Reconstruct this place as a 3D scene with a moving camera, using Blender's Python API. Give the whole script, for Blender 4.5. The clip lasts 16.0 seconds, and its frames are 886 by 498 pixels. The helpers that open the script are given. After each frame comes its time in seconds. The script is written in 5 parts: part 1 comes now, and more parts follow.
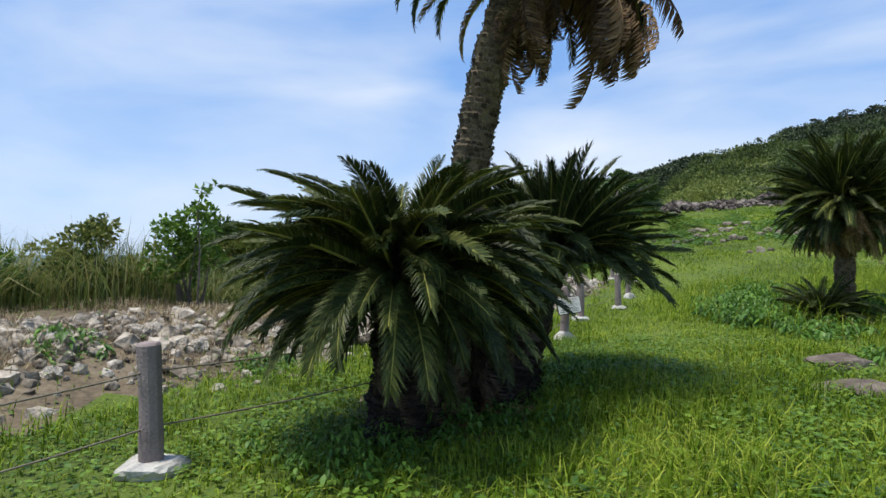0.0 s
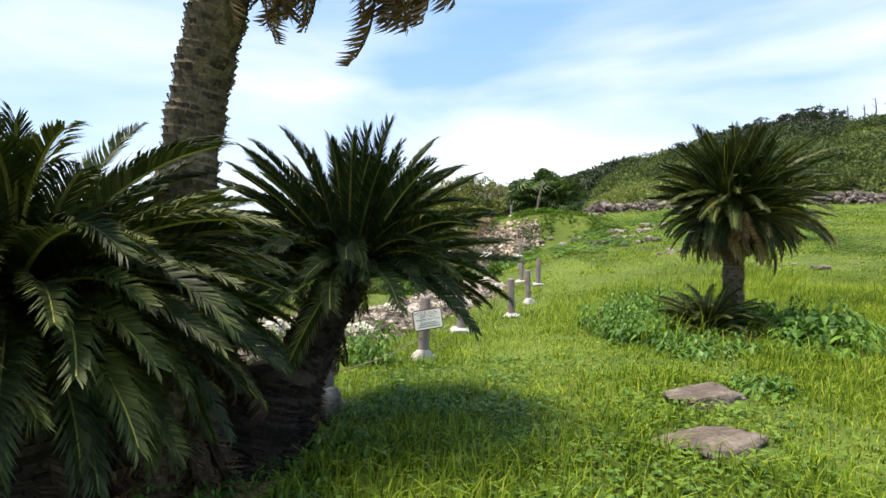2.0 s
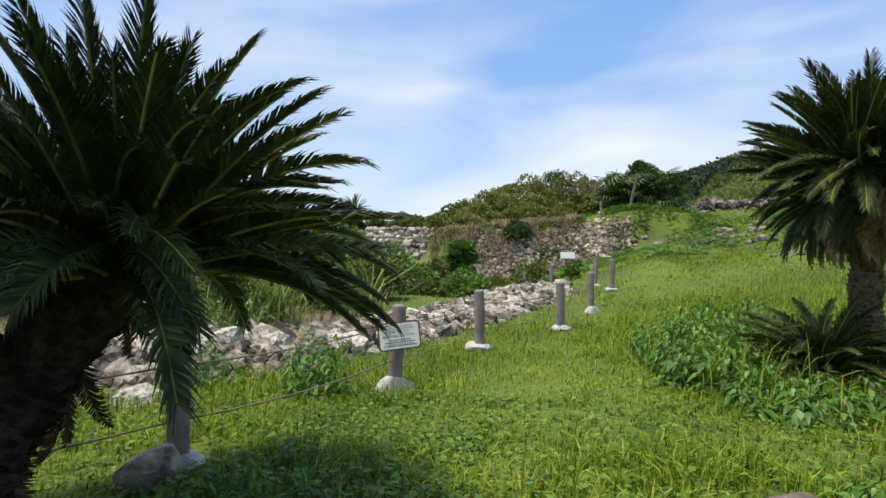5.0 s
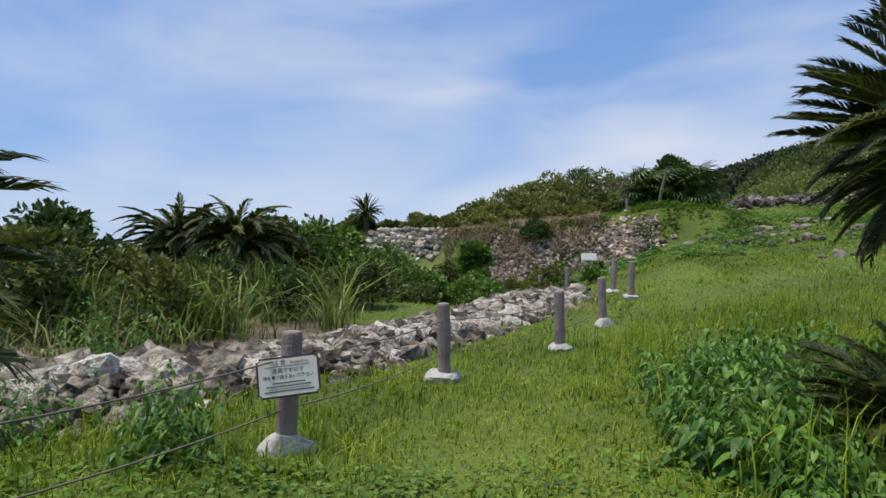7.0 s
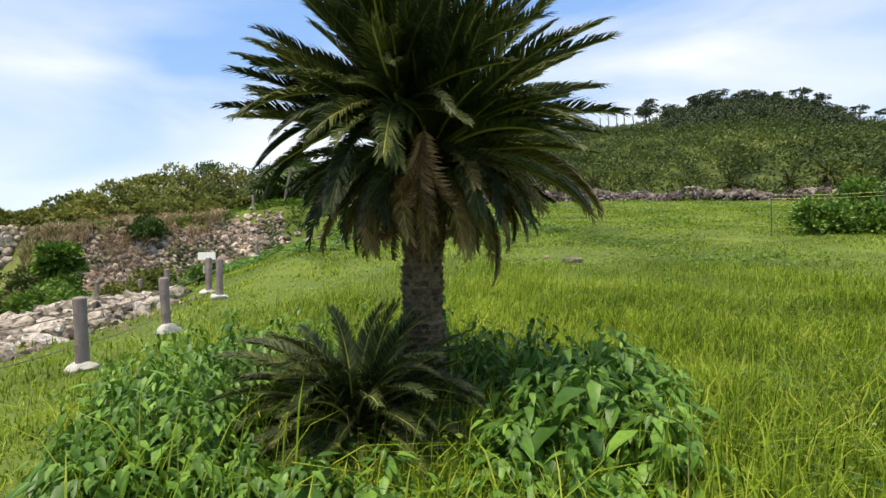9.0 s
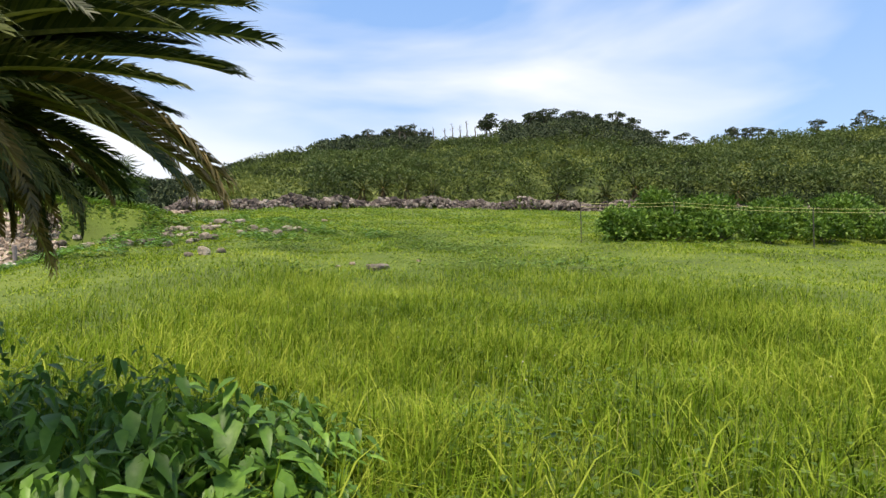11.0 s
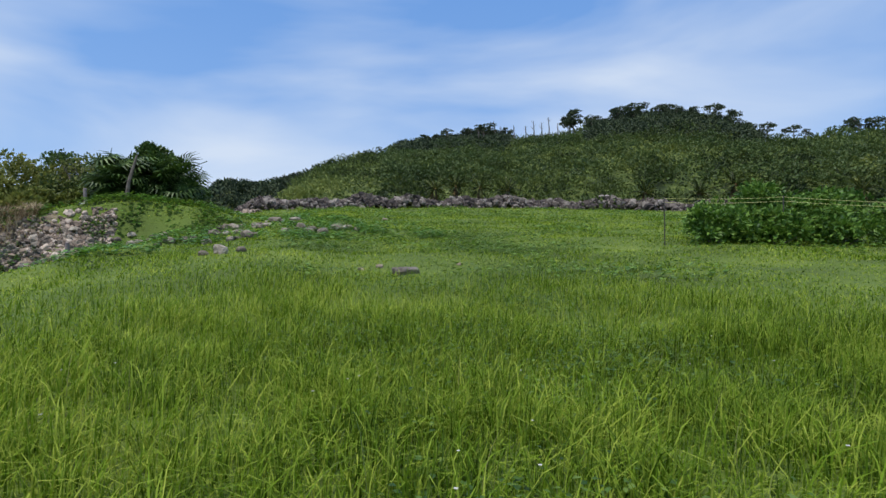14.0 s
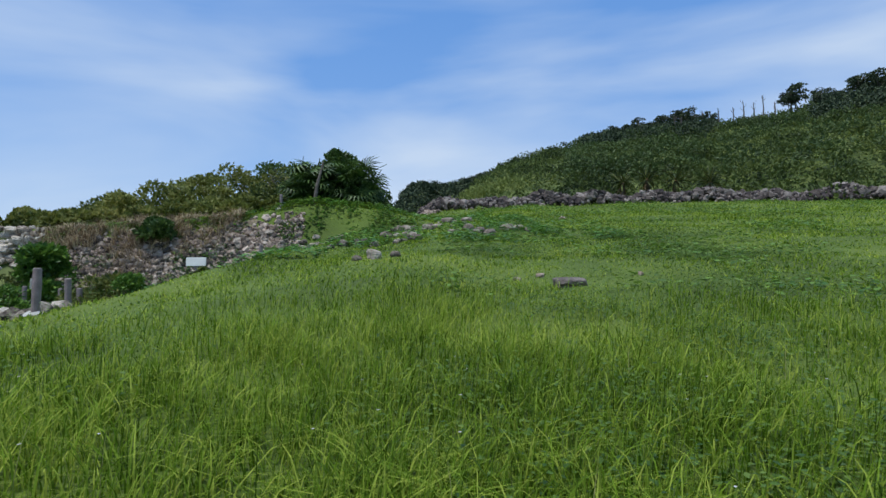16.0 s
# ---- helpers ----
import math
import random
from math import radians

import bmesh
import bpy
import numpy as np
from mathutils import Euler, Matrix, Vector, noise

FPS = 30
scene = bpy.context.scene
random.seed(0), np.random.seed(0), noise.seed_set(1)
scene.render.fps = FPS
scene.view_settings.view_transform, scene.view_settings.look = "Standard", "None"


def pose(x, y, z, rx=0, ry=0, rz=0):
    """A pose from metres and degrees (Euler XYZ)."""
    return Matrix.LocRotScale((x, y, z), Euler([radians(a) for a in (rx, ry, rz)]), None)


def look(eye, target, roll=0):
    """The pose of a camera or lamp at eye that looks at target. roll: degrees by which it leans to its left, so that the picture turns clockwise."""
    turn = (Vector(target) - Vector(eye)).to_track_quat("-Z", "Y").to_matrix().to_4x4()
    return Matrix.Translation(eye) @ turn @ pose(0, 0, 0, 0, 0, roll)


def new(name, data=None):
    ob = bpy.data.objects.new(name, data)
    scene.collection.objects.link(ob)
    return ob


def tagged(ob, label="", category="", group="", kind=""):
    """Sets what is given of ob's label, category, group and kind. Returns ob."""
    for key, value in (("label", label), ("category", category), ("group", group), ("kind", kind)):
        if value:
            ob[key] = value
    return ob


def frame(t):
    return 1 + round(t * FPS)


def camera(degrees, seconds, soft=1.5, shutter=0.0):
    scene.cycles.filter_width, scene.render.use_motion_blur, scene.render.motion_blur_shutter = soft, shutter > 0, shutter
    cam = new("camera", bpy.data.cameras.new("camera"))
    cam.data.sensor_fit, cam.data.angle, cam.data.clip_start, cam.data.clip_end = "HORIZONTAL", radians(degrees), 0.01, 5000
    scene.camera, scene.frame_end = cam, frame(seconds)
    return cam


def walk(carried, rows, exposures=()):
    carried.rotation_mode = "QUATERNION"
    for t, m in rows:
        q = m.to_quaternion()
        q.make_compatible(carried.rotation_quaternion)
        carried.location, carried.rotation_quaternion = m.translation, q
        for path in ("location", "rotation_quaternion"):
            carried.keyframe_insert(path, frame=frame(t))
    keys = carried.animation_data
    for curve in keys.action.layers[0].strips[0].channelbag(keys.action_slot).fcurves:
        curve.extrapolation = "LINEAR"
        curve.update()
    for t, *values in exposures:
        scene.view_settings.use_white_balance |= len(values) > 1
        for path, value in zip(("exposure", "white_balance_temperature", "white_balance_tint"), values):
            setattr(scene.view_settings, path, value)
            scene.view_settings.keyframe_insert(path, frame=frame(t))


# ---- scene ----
cam = camera(77.4, 16.0)
EXPOSURES = [(0, 0.2, 6500, 10), (1.4, 0.86, 6950, 13), (2.5, 0.72, 7500, 11), (4.2, 0.35, 7000, 10), (6.4, 0.15, 6700, 12), (7, -0.1, 6500, 14), (8.5, 0.1, 6900, 12), (9.2, 0.7, 7650, 12), (10.2, 0.88, 7900, 13), (12.3, -0.1, 6700, 12), (14, -0.05, 6200, 10), (16, -0.2, 5800, 8)]
PATH = [
    (0, (-0.074, -0.191, 1.584), (-0.036, 1.808, 1.592), 0),
    (0.5, (0.317, 0.164, 1.561), (0.466, 2.159, 1.568), 0),
    (1, (0.745, 0.464, 1.589), (0.968, 2.452, 1.595), 0.1),
    (1.5, (1.111, 0.81, 1.599), (1.346, 2.796, 1.607), 0.2),
    (2, (1.481, 1.207, 1.671), (1.731, 3.191, 1.675), 0.2),
    (2.5, (1.881, 1.499, 1.704), (2.181, 3.476, 1.713), 0.2),
    (3, (2.242, 1.853, 1.64), (2.551, 3.829, 1.648), 0.3),
    (3.5, (2.529, 2.139, 1.708), (2.844, 4.114, 1.711), 0.6),
    (4, (2.724, 2.462, 1.675), (2.952, 4.449, 1.679), 0.8),
    (4.2, (2.791, 2.614, 1.648), (2.932, 4.609, 1.651), 0.8),
    (6.3, (3.602, 4.77, 1.584), (3.367, 6.756, 1.582), 0.8),
    (6.5, (3.685, 4.984, 1.605), (3.45, 6.971, 1.608), 0.6),
    (7, (3.873, 5.311, 1.61), (3.655, 7.299, 1.614), 0.7),
    (7.5, (4.116, 5.481, 1.615), (4.164, 7.48, 1.624), 0.4),
    (8, (4.383, 5.576, 1.625), (4.661, 7.556, 1.641), 0.1),
    (8.2, (4.525, 5.677, 1.55), (4.875, 7.646, 1.574), 0.3),
    (8.5, (4.845, 5.642, 1.53), (5.397, 7.564, 1.548), -0.1),
    (9, (5.444, 5.783, 1.53), (6.401, 7.539, 1.529), -0.95),
    (9.5, (6.035, 5.848, 1.488), (7.299, 7.398, 1.489), -1.05),
    (10, (6.573, 5.916, 1.441), (7.931, 7.385, 1.445), -1.1),
    (10.2, (6.734, 5.981, 1.429), (8.099, 7.443, 1.442), -1.1),
    (12.3, (8.845, 6.486, 1.516), (10.237, 7.922, 1.529), -1.1),
    (12.5, (8.938, 6.425, 1.523), (10.289, 7.899, 1.539), -1.05),
    (13, (9.286, 6.711, 1.506), (10.519, 8.285, 1.533), -0.55),
    (13.5, (9.703, 7.086, 1.563), (10.89, 8.695, 1.564), -0.5),
    (14, (10.126, 7.464, 1.454), (11.273, 9.102, 1.48), -0.25),
    (14.2, (10.264, 7.659, 1.464), (11.362, 9.33, 1.487), -0.2),
    (14.5, (10.518, 7.859, 1.523), (11.39, 9.658, 1.546), -0.15),
    (15, (10.874, 8.259, 1.516), (11.554, 10.139, 1.54), -0.2),
    (15.5, (11.207, 8.649, 1.655), (11.804, 10.558, 1.667), -0.2),
    (16, (11.571, 8.971, 1.65), (12.116, 10.895, 1.67), -0.05),
]
walk(cam, [(t, look(eye, target, roll)) for t, eye, target, roll in PATH], exposures=EXPOSURES)

# ---- world, sun ----
SUN_AZ, SUN_EL = -112.0, 73.0
world = bpy.data.worlds.new("sky")
world.use_nodes = True
scene.world = world
wn, wl = world.node_tree.nodes, world.node_tree.links
wn.clear()
w_out, w_bg = wn.new("ShaderNodeOutputWorld"), wn.new("ShaderNodeBackground")
sky = wn.new("ShaderNodeTexSky")
sky.sky_type, sky.sun_disc = "NISHITA", False
sky.sun_elevation, sky.sun_rotation = radians(SUN_EL), radians(SUN_AZ)
sky.air_density, sky.dust_density, sky.ozone_density = 1.0, 0.4, 3.0
w_tc, w_map = wn.new("ShaderNodeTexCoord"), wn.new("ShaderNodeMapping")
w_map.inputs["Scale"].default_value = (1.0, 1.6, 4.2)
w_map.inputs["Rotation"].default_value = (0.25, 0.12, 0.5)
w_noise, w_ramp, w_mix = wn.new("ShaderNodeTexNoise"), wn.new("ShaderNodeValToRGB"), wn.new("ShaderNodeMixRGB")
w_noise.inputs["Scale"].default_value, w_noise.inputs["Detail"].default_value = 1.25, 5.0
w_noise.inputs["Roughness"].default_value, w_noise.inputs["Distortion"].default_value = 0.45, 0.5
w_ramp.color_ramp.elements[0].position, w_ramp.color_ramp.elements[1].position = 0.42, 0.72
w_ramp.color_ramp.elements[1].color = (0.8, 0.8, 0.8, 1)
w_mix.inputs["Color2"].default_value = (5.2, 5.6, 6.1, 1)
w_xyz, w_grad = wn.new("ShaderNodeSeparateXYZ"), wn.new("ShaderNodeValToRGB")
w_gain, w_air = wn.new("ShaderNodeMixRGB"), wn.new("ShaderNodeMixRGB")
w_grad.color_ramp.elements[0].position, w_grad.color_ramp.elements[1].position = 0.0, 0.45
w_grad.color_ramp.elements[0].color, w_grad.color_ramp.elements[1].color = (0.36, 0.585, 0.98, 1), (0.19, 0.42, 0.90, 1)
w_gain.blend_type = "MULTIPLY"
w_gain.inputs["Fac"].default_value, w_gain.inputs["Color2"].default_value = 1.0, (5.9, 5.9, 5.9, 1)
w_air.inputs["Fac"].default_value = 0.75
for a, b in ((w_tc.outputs["Generated"], w_map.inputs["Vector"]), (w_map.outputs["Vector"], w_noise.inputs["Vector"]),
             (w_noise.outputs["Fac"], w_ramp.inputs["Fac"]), (w_ramp.outputs["Color"], w_mix.inputs["Fac"]),
             (w_tc.outputs["Generated"], w_xyz.inputs["Vector"]), (w_xyz.outputs["Z"], w_grad.inputs["Fac"]),
             (sky.outputs["Color"], w_air.inputs["Color1"]), (w_grad.outputs["Color"], w_gain.inputs["Color1"]), (w_gain.outputs["Color"], w_air.inputs["Color2"]),
             (w_air.outputs["Color"], w_mix.inputs["Color1"]), (w_mix.outputs["Color"], w_bg.inputs["Color"]),
             (w_bg.outputs["Background"], w_out.inputs["Surface"])):
    wl.new(a, b)
w_bg.inputs["Strength"].default_value = 0.15
sun = new("sun", bpy.data.lights.new("sun", "SUN"))
sun.data.energy, sun.data.angle, sun.data.color = 4.2, radians(11), (1.0, 0.95, 0.87)
_a, _e = radians(SUN_AZ), radians(SUN_EL)
sun.matrix_world = look((40 * math.sin(_a) * math.cos(_e), 40 * math.cos(_a) * math.cos(_e), 40 * math.sin(_e)), (0, 0, 0))


# ---- materials ----
def surface(name, stops, scale=3.0, fine=40.0, rough=0.8, bump=0.3, bump_scale=30.0, island=0.0, obj=0.0, through_light=0.0,
            metal=0.0, detail=6.0, gloss=0.3):
    """A two-scale noise colour between the stops, with relief; island/obj vary the brightness piece by piece."""
    m = bpy.data.materials.new(name)
    m.use_nodes = True
    n, l = m.node_tree.nodes, m.node_tree.links
    p, out = n["Principled BSDF"], n["Material Output"]
    tc = n.new("ShaderNodeTexCoord")
    big, small = n.new("ShaderNodeTexNoise"), n.new("ShaderNodeTexNoise")
    big.inputs["Scale"].default_value, big.inputs["Detail"].default_value = scale, detail
    small.inputs["Scale"].default_value, small.inputs["Detail"].default_value = fine, 4
    blend = n.new("ShaderNodeMath")
    blend.operation = "MULTIPLY_ADD"
    blend.inputs[1].default_value = 0.4
    part_big = n.new("ShaderNodeMath")
    part_big.operation = "MULTIPLY"
    part_big.inputs[1].default_value = 0.6
    where = tc.outputs["Object"]
    if obj:
        info = n.new("ShaderNodeObjectInfo")
        shift = n.new("ShaderNodeVectorMath")
        shift.operation = "ADD"
        up = n.new("ShaderNodeMath")
        up.operation = "MULTIPLY"
        up.inputs[1].default_value = 37.0
        l.new(info.outputs["Random"], up.inputs[0])
        l.new(tc.outputs["Object"], shift.inputs[0])
        l.new(up.outputs[0], shift.inputs[1])
        where = shift.outputs[0]
    l.new(where, big.inputs["Vector"])
    l.new(where, small.inputs["Vector"])
    l.new(big.outputs["Fac"], part_big.inputs[0])
    l.new(small.outputs["Fac"], blend.inputs[0])
    l.new(part_big.outputs[0], blend.inputs[2])
    ramp = n.new("ShaderNodeValToRGB")
    while len(ramp.color_ramp.elements) < len(stops):
        ramp.color_ramp.elements.new(0.5)
    for e, (at, c) in zip(ramp.color_ramp.elements, stops):
        e.position, e.color = at, (*c, 1)
    value = blend.outputs[0]
    for amount, source in ((island, "island"), (obj, "object")):
        if amount:
            if source == "island":
                rnd = n.new("ShaderNodeNewGeometry").outputs["Random Per Island"]
            else:
                rnd = n.new("ShaderNodeObjectInfo").outputs["Random"]
            mad = n.new("ShaderNodeMath")
            mad.operation = "MULTIPLY_ADD"
            mad.inputs[1].default_value = amount
            off = n.new("ShaderNodeMath")
            off.operation = "SUBTRACT"
            off.inputs[1].default_value = amount * 0.5
            l.new(rnd, mad.inputs[0])
            l.new(value, mad.inputs[2])
            l.new(mad.outputs[0], off.inputs[0])
            value = off.outputs[0]
    l.new(value, ramp.inputs["Fac"])
    l.new(ramp.outputs["Color"], p.inputs["Base Color"])
    p.inputs["Roughness"].default_value, p.inputs["Metallic"].default_value = rough, metal
    p.inputs["Specular IOR Level"].default_value = gloss
    if bump:
        bn, bm_ = n.new("ShaderNodeTexNoise"), n.new("ShaderNodeBump")
        bn.inputs["Scale"].default_value, bn.inputs["Detail"].default_value = bump_scale, 6
        bm_.inputs["Strength"].default_value, bm_.inputs["Distance"].default_value = bump, 0.6 / bump_scale
        l.new(where, bn.inputs["Vector"])
        l.new(bn.outputs["Fac"], bm_.inputs["Height"])
        l.new(bm_.outputs["Normal"], p.inputs["Normal"])
    if through_light:
        tr, mix = n.new("ShaderNodeBsdfTranslucent"), n.new("ShaderNodeMixShader")
        mix.inputs["Fac"].default_value = through_light
        l.new(ramp.outputs["Color"], tr.inputs["Color"])
        l.new(p.outputs["BSDF"], mix.inputs[1])
        l.new(tr.outputs["BSDF"], mix.inputs[2])
        l.new(mix.outputs["Shader"], out.inputs["Surface"])
    return m


M_GROUND = surface("turf", [(0.3, (0.045, 0.06, 0.012)), (0.5, (0.085, 0.125, 0.017)), (0.7, (0.15, 0.19, 0.028))], 0.35, 38.0, 0.95, 1.0, 26.0)
M_GRASS = surface("grass_blade", [(0.12, (0.04, 0.08, 0.006)), (0.5, (0.18, 0.285, 0.016)), (0.88, (0.42, 0.47, 0.07))], 0.35, 2.0, 0.65, 0, island=0.7, through_light=0.4, gloss=0.12)
M_CANE = surface("cane_blade", [(0.2, (0.05, 0.10, 0.015)), (0.5, (0.15, 0.24, 0.035)), (0.85, (0.32, 0.36, 0.09))], 0.8, 3.0, 0.6, 0, island=0.6, through_light=0.3)
M_DRYGRASS = surface("reed_blade", [(0.2, (0.05, 0.085, 0.018)), (0.5, (0.14, 0.19, 0.04)), (0.85, (0.37, 0.32, 0.13))], 0.8, 3.0, 0.6, 0, island=0.6, through_light=0.3)
M_STRAW = surface("withered_blade", [(0.2, (0.15, 0.105, 0.06)), (0.5, (0.36, 0.27, 0.16)), (0.85, (0.58, 0.49, 0.30))], 0.8, 3.0, 0.7, 0, island=0.6, through_light=0.2)
M_COVER = surface("clover_leaf", [(0.25, (0.04, 0.10, 0.015)), (0.5, (0.11, 0.205, 0.02)), (0.8, (0.20, 0.315, 0.04))], 0.8, 3.0, 0.5, 0, island=0.5, through_light=0.3)
M_HERB = surface("dark_herb_leaf", [(0.25, (0.03, 0.07, 0.012)), (0.5, (0.075, 0.14, 0.018)), (0.8, (0.15, 0.22, 0.035))], 0.8, 3.0, 0.5, 0, island=0.5, through_light=0.25)
M_WEED = surface("broad_leaf", [(0.2, (0.04, 0.10, 0.014)), (0.5, (0.085, 0.19, 0.026)), (0.82, (0.19, 0.35, 0.05))], 2.0, 30.0, 0.45, 0.15, 60.0, island=0.5, through_light=0.3)
M_FROND = surface("cycad_leaflet", [(0.2, (0.016, 0.024, 0.008)), (0.5, (0.045, 0.065, 0.017)), (0.85, (0.15, 0.165, 0.042))], 2.0, 12.0, 0.5, 0, island=0.35, obj=0.35, through_light=0.15, gloss=0.2)
M_RACHIS = surface("cycad_midrib", [(0.3, (0.07, 0.08, 0.018)), (0.7, (0.42, 0.40, 0.09))], 6.0, 40.0, 0.45, 0, obj=0.5)
M_DEAD = surface("dry_frond", [(0.2, (0.07, 0.04, 0.02)), (0.5, (0.20, 0.115, 0.05)), (0.85, (0.42, 0.27, 0.13))], 2.0, 14.0, 0.8, 0, island=0.4, obj=0.4, through_light=0.15)
M_TRUNK = surface("cycad_bark", [(0.3, (0.05, 0.036, 0.022)), (0.5, (0.13, 0.10, 0.06)), (0.75, (0.25, 0.20, 0.12))], 5.0, 40.0, 0.95, 0.9, 45.0, island=0.35)
# Dark bark taken near black: the canopy's shade is put into its colour.
M_SHADEDTRUNK = surface("shaded_blackish_bark", [(0.3, (0.010, 0.008, 0.006)), (0.5, (0.028, 0.021, 0.016)), (0.75, (0.07, 0.052, 0.038))], 5.0, 40.0, 0.95, 0.9, 45.0, island=0.35)
M_HEART = surface("woolly_crown", [(0.3, (0.10, 0.05, 0.02)), (0.7, (0.30, 0.17, 0.08))], 8.0, 60.0, 0.9, 0.5, 60.0)
M_STONE = surface("coral_limestone", [(0.33, (0.06, 0.048, 0.036)), (0.43, (0.19, 0.16, 0.12)), (0.55, (0.40, 0.345, 0.27)), (0.73, (0.70, 0.64, 0.54))], 3.0, 9.0, 0.95, 1.0, 6.0, island=0.18, obj=0.2)
M_RUBBLE = surface("rubble_stone", [(0.25, (0.05, 0.04, 0.034)), (0.5, (0.25, 0.185, 0.135)), (0.75, (0.52, 0.42, 0.33))], 0.8, 6.0, 0.95, 0.9, 8.0, island=0.5)
M_OUTCROP = surface("lichened_limestone", [(0.3, (0.05, 0.042, 0.032)), (0.5, (0.21, 0.17, 0.13)), (0.72, (0.42, 0.36, 0.28))], 3.0, 14.0, 0.95, 0.9, 14.0, obj=0.3)
M_WALLROCK = surface("dark_wall_stone", [(0.25, (0.04, 0.032, 0.03)), (0.5, (0.10, 0.078, 0.066)), (0.8, (0.27, 0.23, 0.195))], 0.8, 6.0, 0.95, 0.8, 8.0, island=0.6)
M_FLATROCK = surface("flat_rock_face", [(0.28, (0.045, 0.034, 0.027)), (0.5, (0.13, 0.10, 0.078)), (0.75, (0.30, 0.25, 0.20))], 3.0, 22.0, 0.9, 0.8, 18.0)
M_EARTH = surface("dry_earth", [(0.3, (0.06, 0.045, 0.028)), (0.5, (0.15, 0.115, 0.072)), (0.75, (0.27, 0.22, 0.15))], 1.5, 14.0, 0.95, 0.8, 20.0)
M_POST = surface("mock_timber_concrete", [(0.25, (0.15, 0.115, 0.105)), (0.5, (0.26, 0.205, 0.19)), (0.8, (0.37, 0.305, 0.28))], 5.0, 60.0, 0.85, 0.7, 45.0)
M_CONCRETE = surface("pale_concrete", [(0.25, (0.24, 0.22, 0.18)), (0.5, (0.45, 0.43, 0.38)), (0.8, (0.66, 0.64, 0.58))], 4.0, 40.0, 0.9, 0.7, 30.0)
M_ROPE = surface("weathered_rope", [(0.3, (0.10, 0.085, 0.06)), (0.7, (0.22, 0.19, 0.14))], 20.0, 120.0, 0.9, 0.3, 150.0)
M_YROPE = surface("yellow_line", [(0.3, (0.40, 0.38, 0.12)), (0.7, (0.62, 0.60, 0.25))], 20.0, 90.0, 0.6, 0)
M_SIGN = surface("sign_enamel", [(0.3, (0.72, 0.69, 0.60)), (0.7, (0.82, 0.79, 0.71))], 4.0, 50.0, 0.5, 0.05)
M_SIGNRIM = surface("sign_rim", [(0.3, (0.06, 0.035, 0.03)), (0.7, (0.11, 0.07, 0.06))], 10.0, 60.0, 0.6, 0.1)
M_INK = surface("sign_ink", [(0.3, (0.07, 0.06, 0.05)), (0.7, (0.12, 0.10, 0.09))], 10.0, 60.0, 0.7, 0)
M_REDINK = surface("sign_red_ink", [(0.3, (0.40, 0.13, 0.08)), (0.7, (0.48, 0.19, 0.12))], 10.0, 60.0, 0.7, 0)
M_WOOD = surface("weathered_bark", [(0.3, (0.07, 0.055, 0.042)), (0.7, (0.20, 0.17, 0.14))], 4.0, 30.0, 0.95, 0.6, 40.0)
M_BUSH = surface("shrub_leaf", [(0.2, (0.03, 0.055, 0.012)), (0.5, (0.115, 0.142, 0.026)), (0.8, (0.26, 0.26, 0.06))], 0.6, 3.0, 0.5, 0, island=0.5, obj=0.3, through_light=0.25)
M_DARKBUSH = surface("dark_shrub_leaf", [(0.2, (0.022, 0.045, 0.012)), (0.5, (0.06, 0.105, 0.022)), (0.8, (0.13, 0.20, 0.04))], 0.6, 3.0, 0.5, 0, island=0.5, through_light=0.2)
M_THICKET = surface("thicket_leaf", [(0.3, (0.035, 0.058, 0.015)), (0.5, (0.075, 0.112, 0.026)), (0.7, (0.14, 0.18, 0.04))], 0.1, 0.8, 0.6, 0, island=0.12, through_light=0.25)
M_OLIVE = surface("olive_shrub_leaf", [(0.2, (0.07, 0.09, 0.018)), (0.5, (0.19, 0.215, 0.04)), (0.8, (0.36, 0.34, 0.10))], 0.6, 3.0, 0.55, 0, island=0.5, obj=0.2, through_light=0.3)
M_BRIGHTBUSH = surface("fresh_shrub_leaf", [(0.2, (0.035, 0.085, 0.012)), (0.5, (0.10, 0.195, 0.022)), (0.8, (0.20, 0.31, 0.045))], 0.6, 3.0, 0.5, 0, island=0.5, through_light=0.25)
M_HILL = surface("hill_scrub", [(0.39, (0.026, 0.042, 0.011)), (0.49, (0.09, 0.125, 0.026)), (0.60, (0.22, 0.255, 0.06))], 0.07, 0.4, 0.7, 0, island=0.1, through_light=0.3)
M_PINE = surface("pine_needles", [(0.3, (0.024, 0.038, 0.016)), (0.7, (0.075, 0.10, 0.04))], 0.5, 4.0, 0.7, 0, island=0.5)
M_SEA = surface("sea_water", [(0.3, (0.03, 0.07, 0.13)), (0.6, (0.045, 0.10, 0.17)), (0.8, (0.06, 0.13, 0.20))], 0.01, 0.06, 0.25, 0.4, 0.2)
M_WIRE = surface("dark_stake", [(0.3, (0.05, 0.045, 0.04)), (0.7, (0.10, 0.09, 0.08))], 10.0, 60.0, 0.7, 0.1)


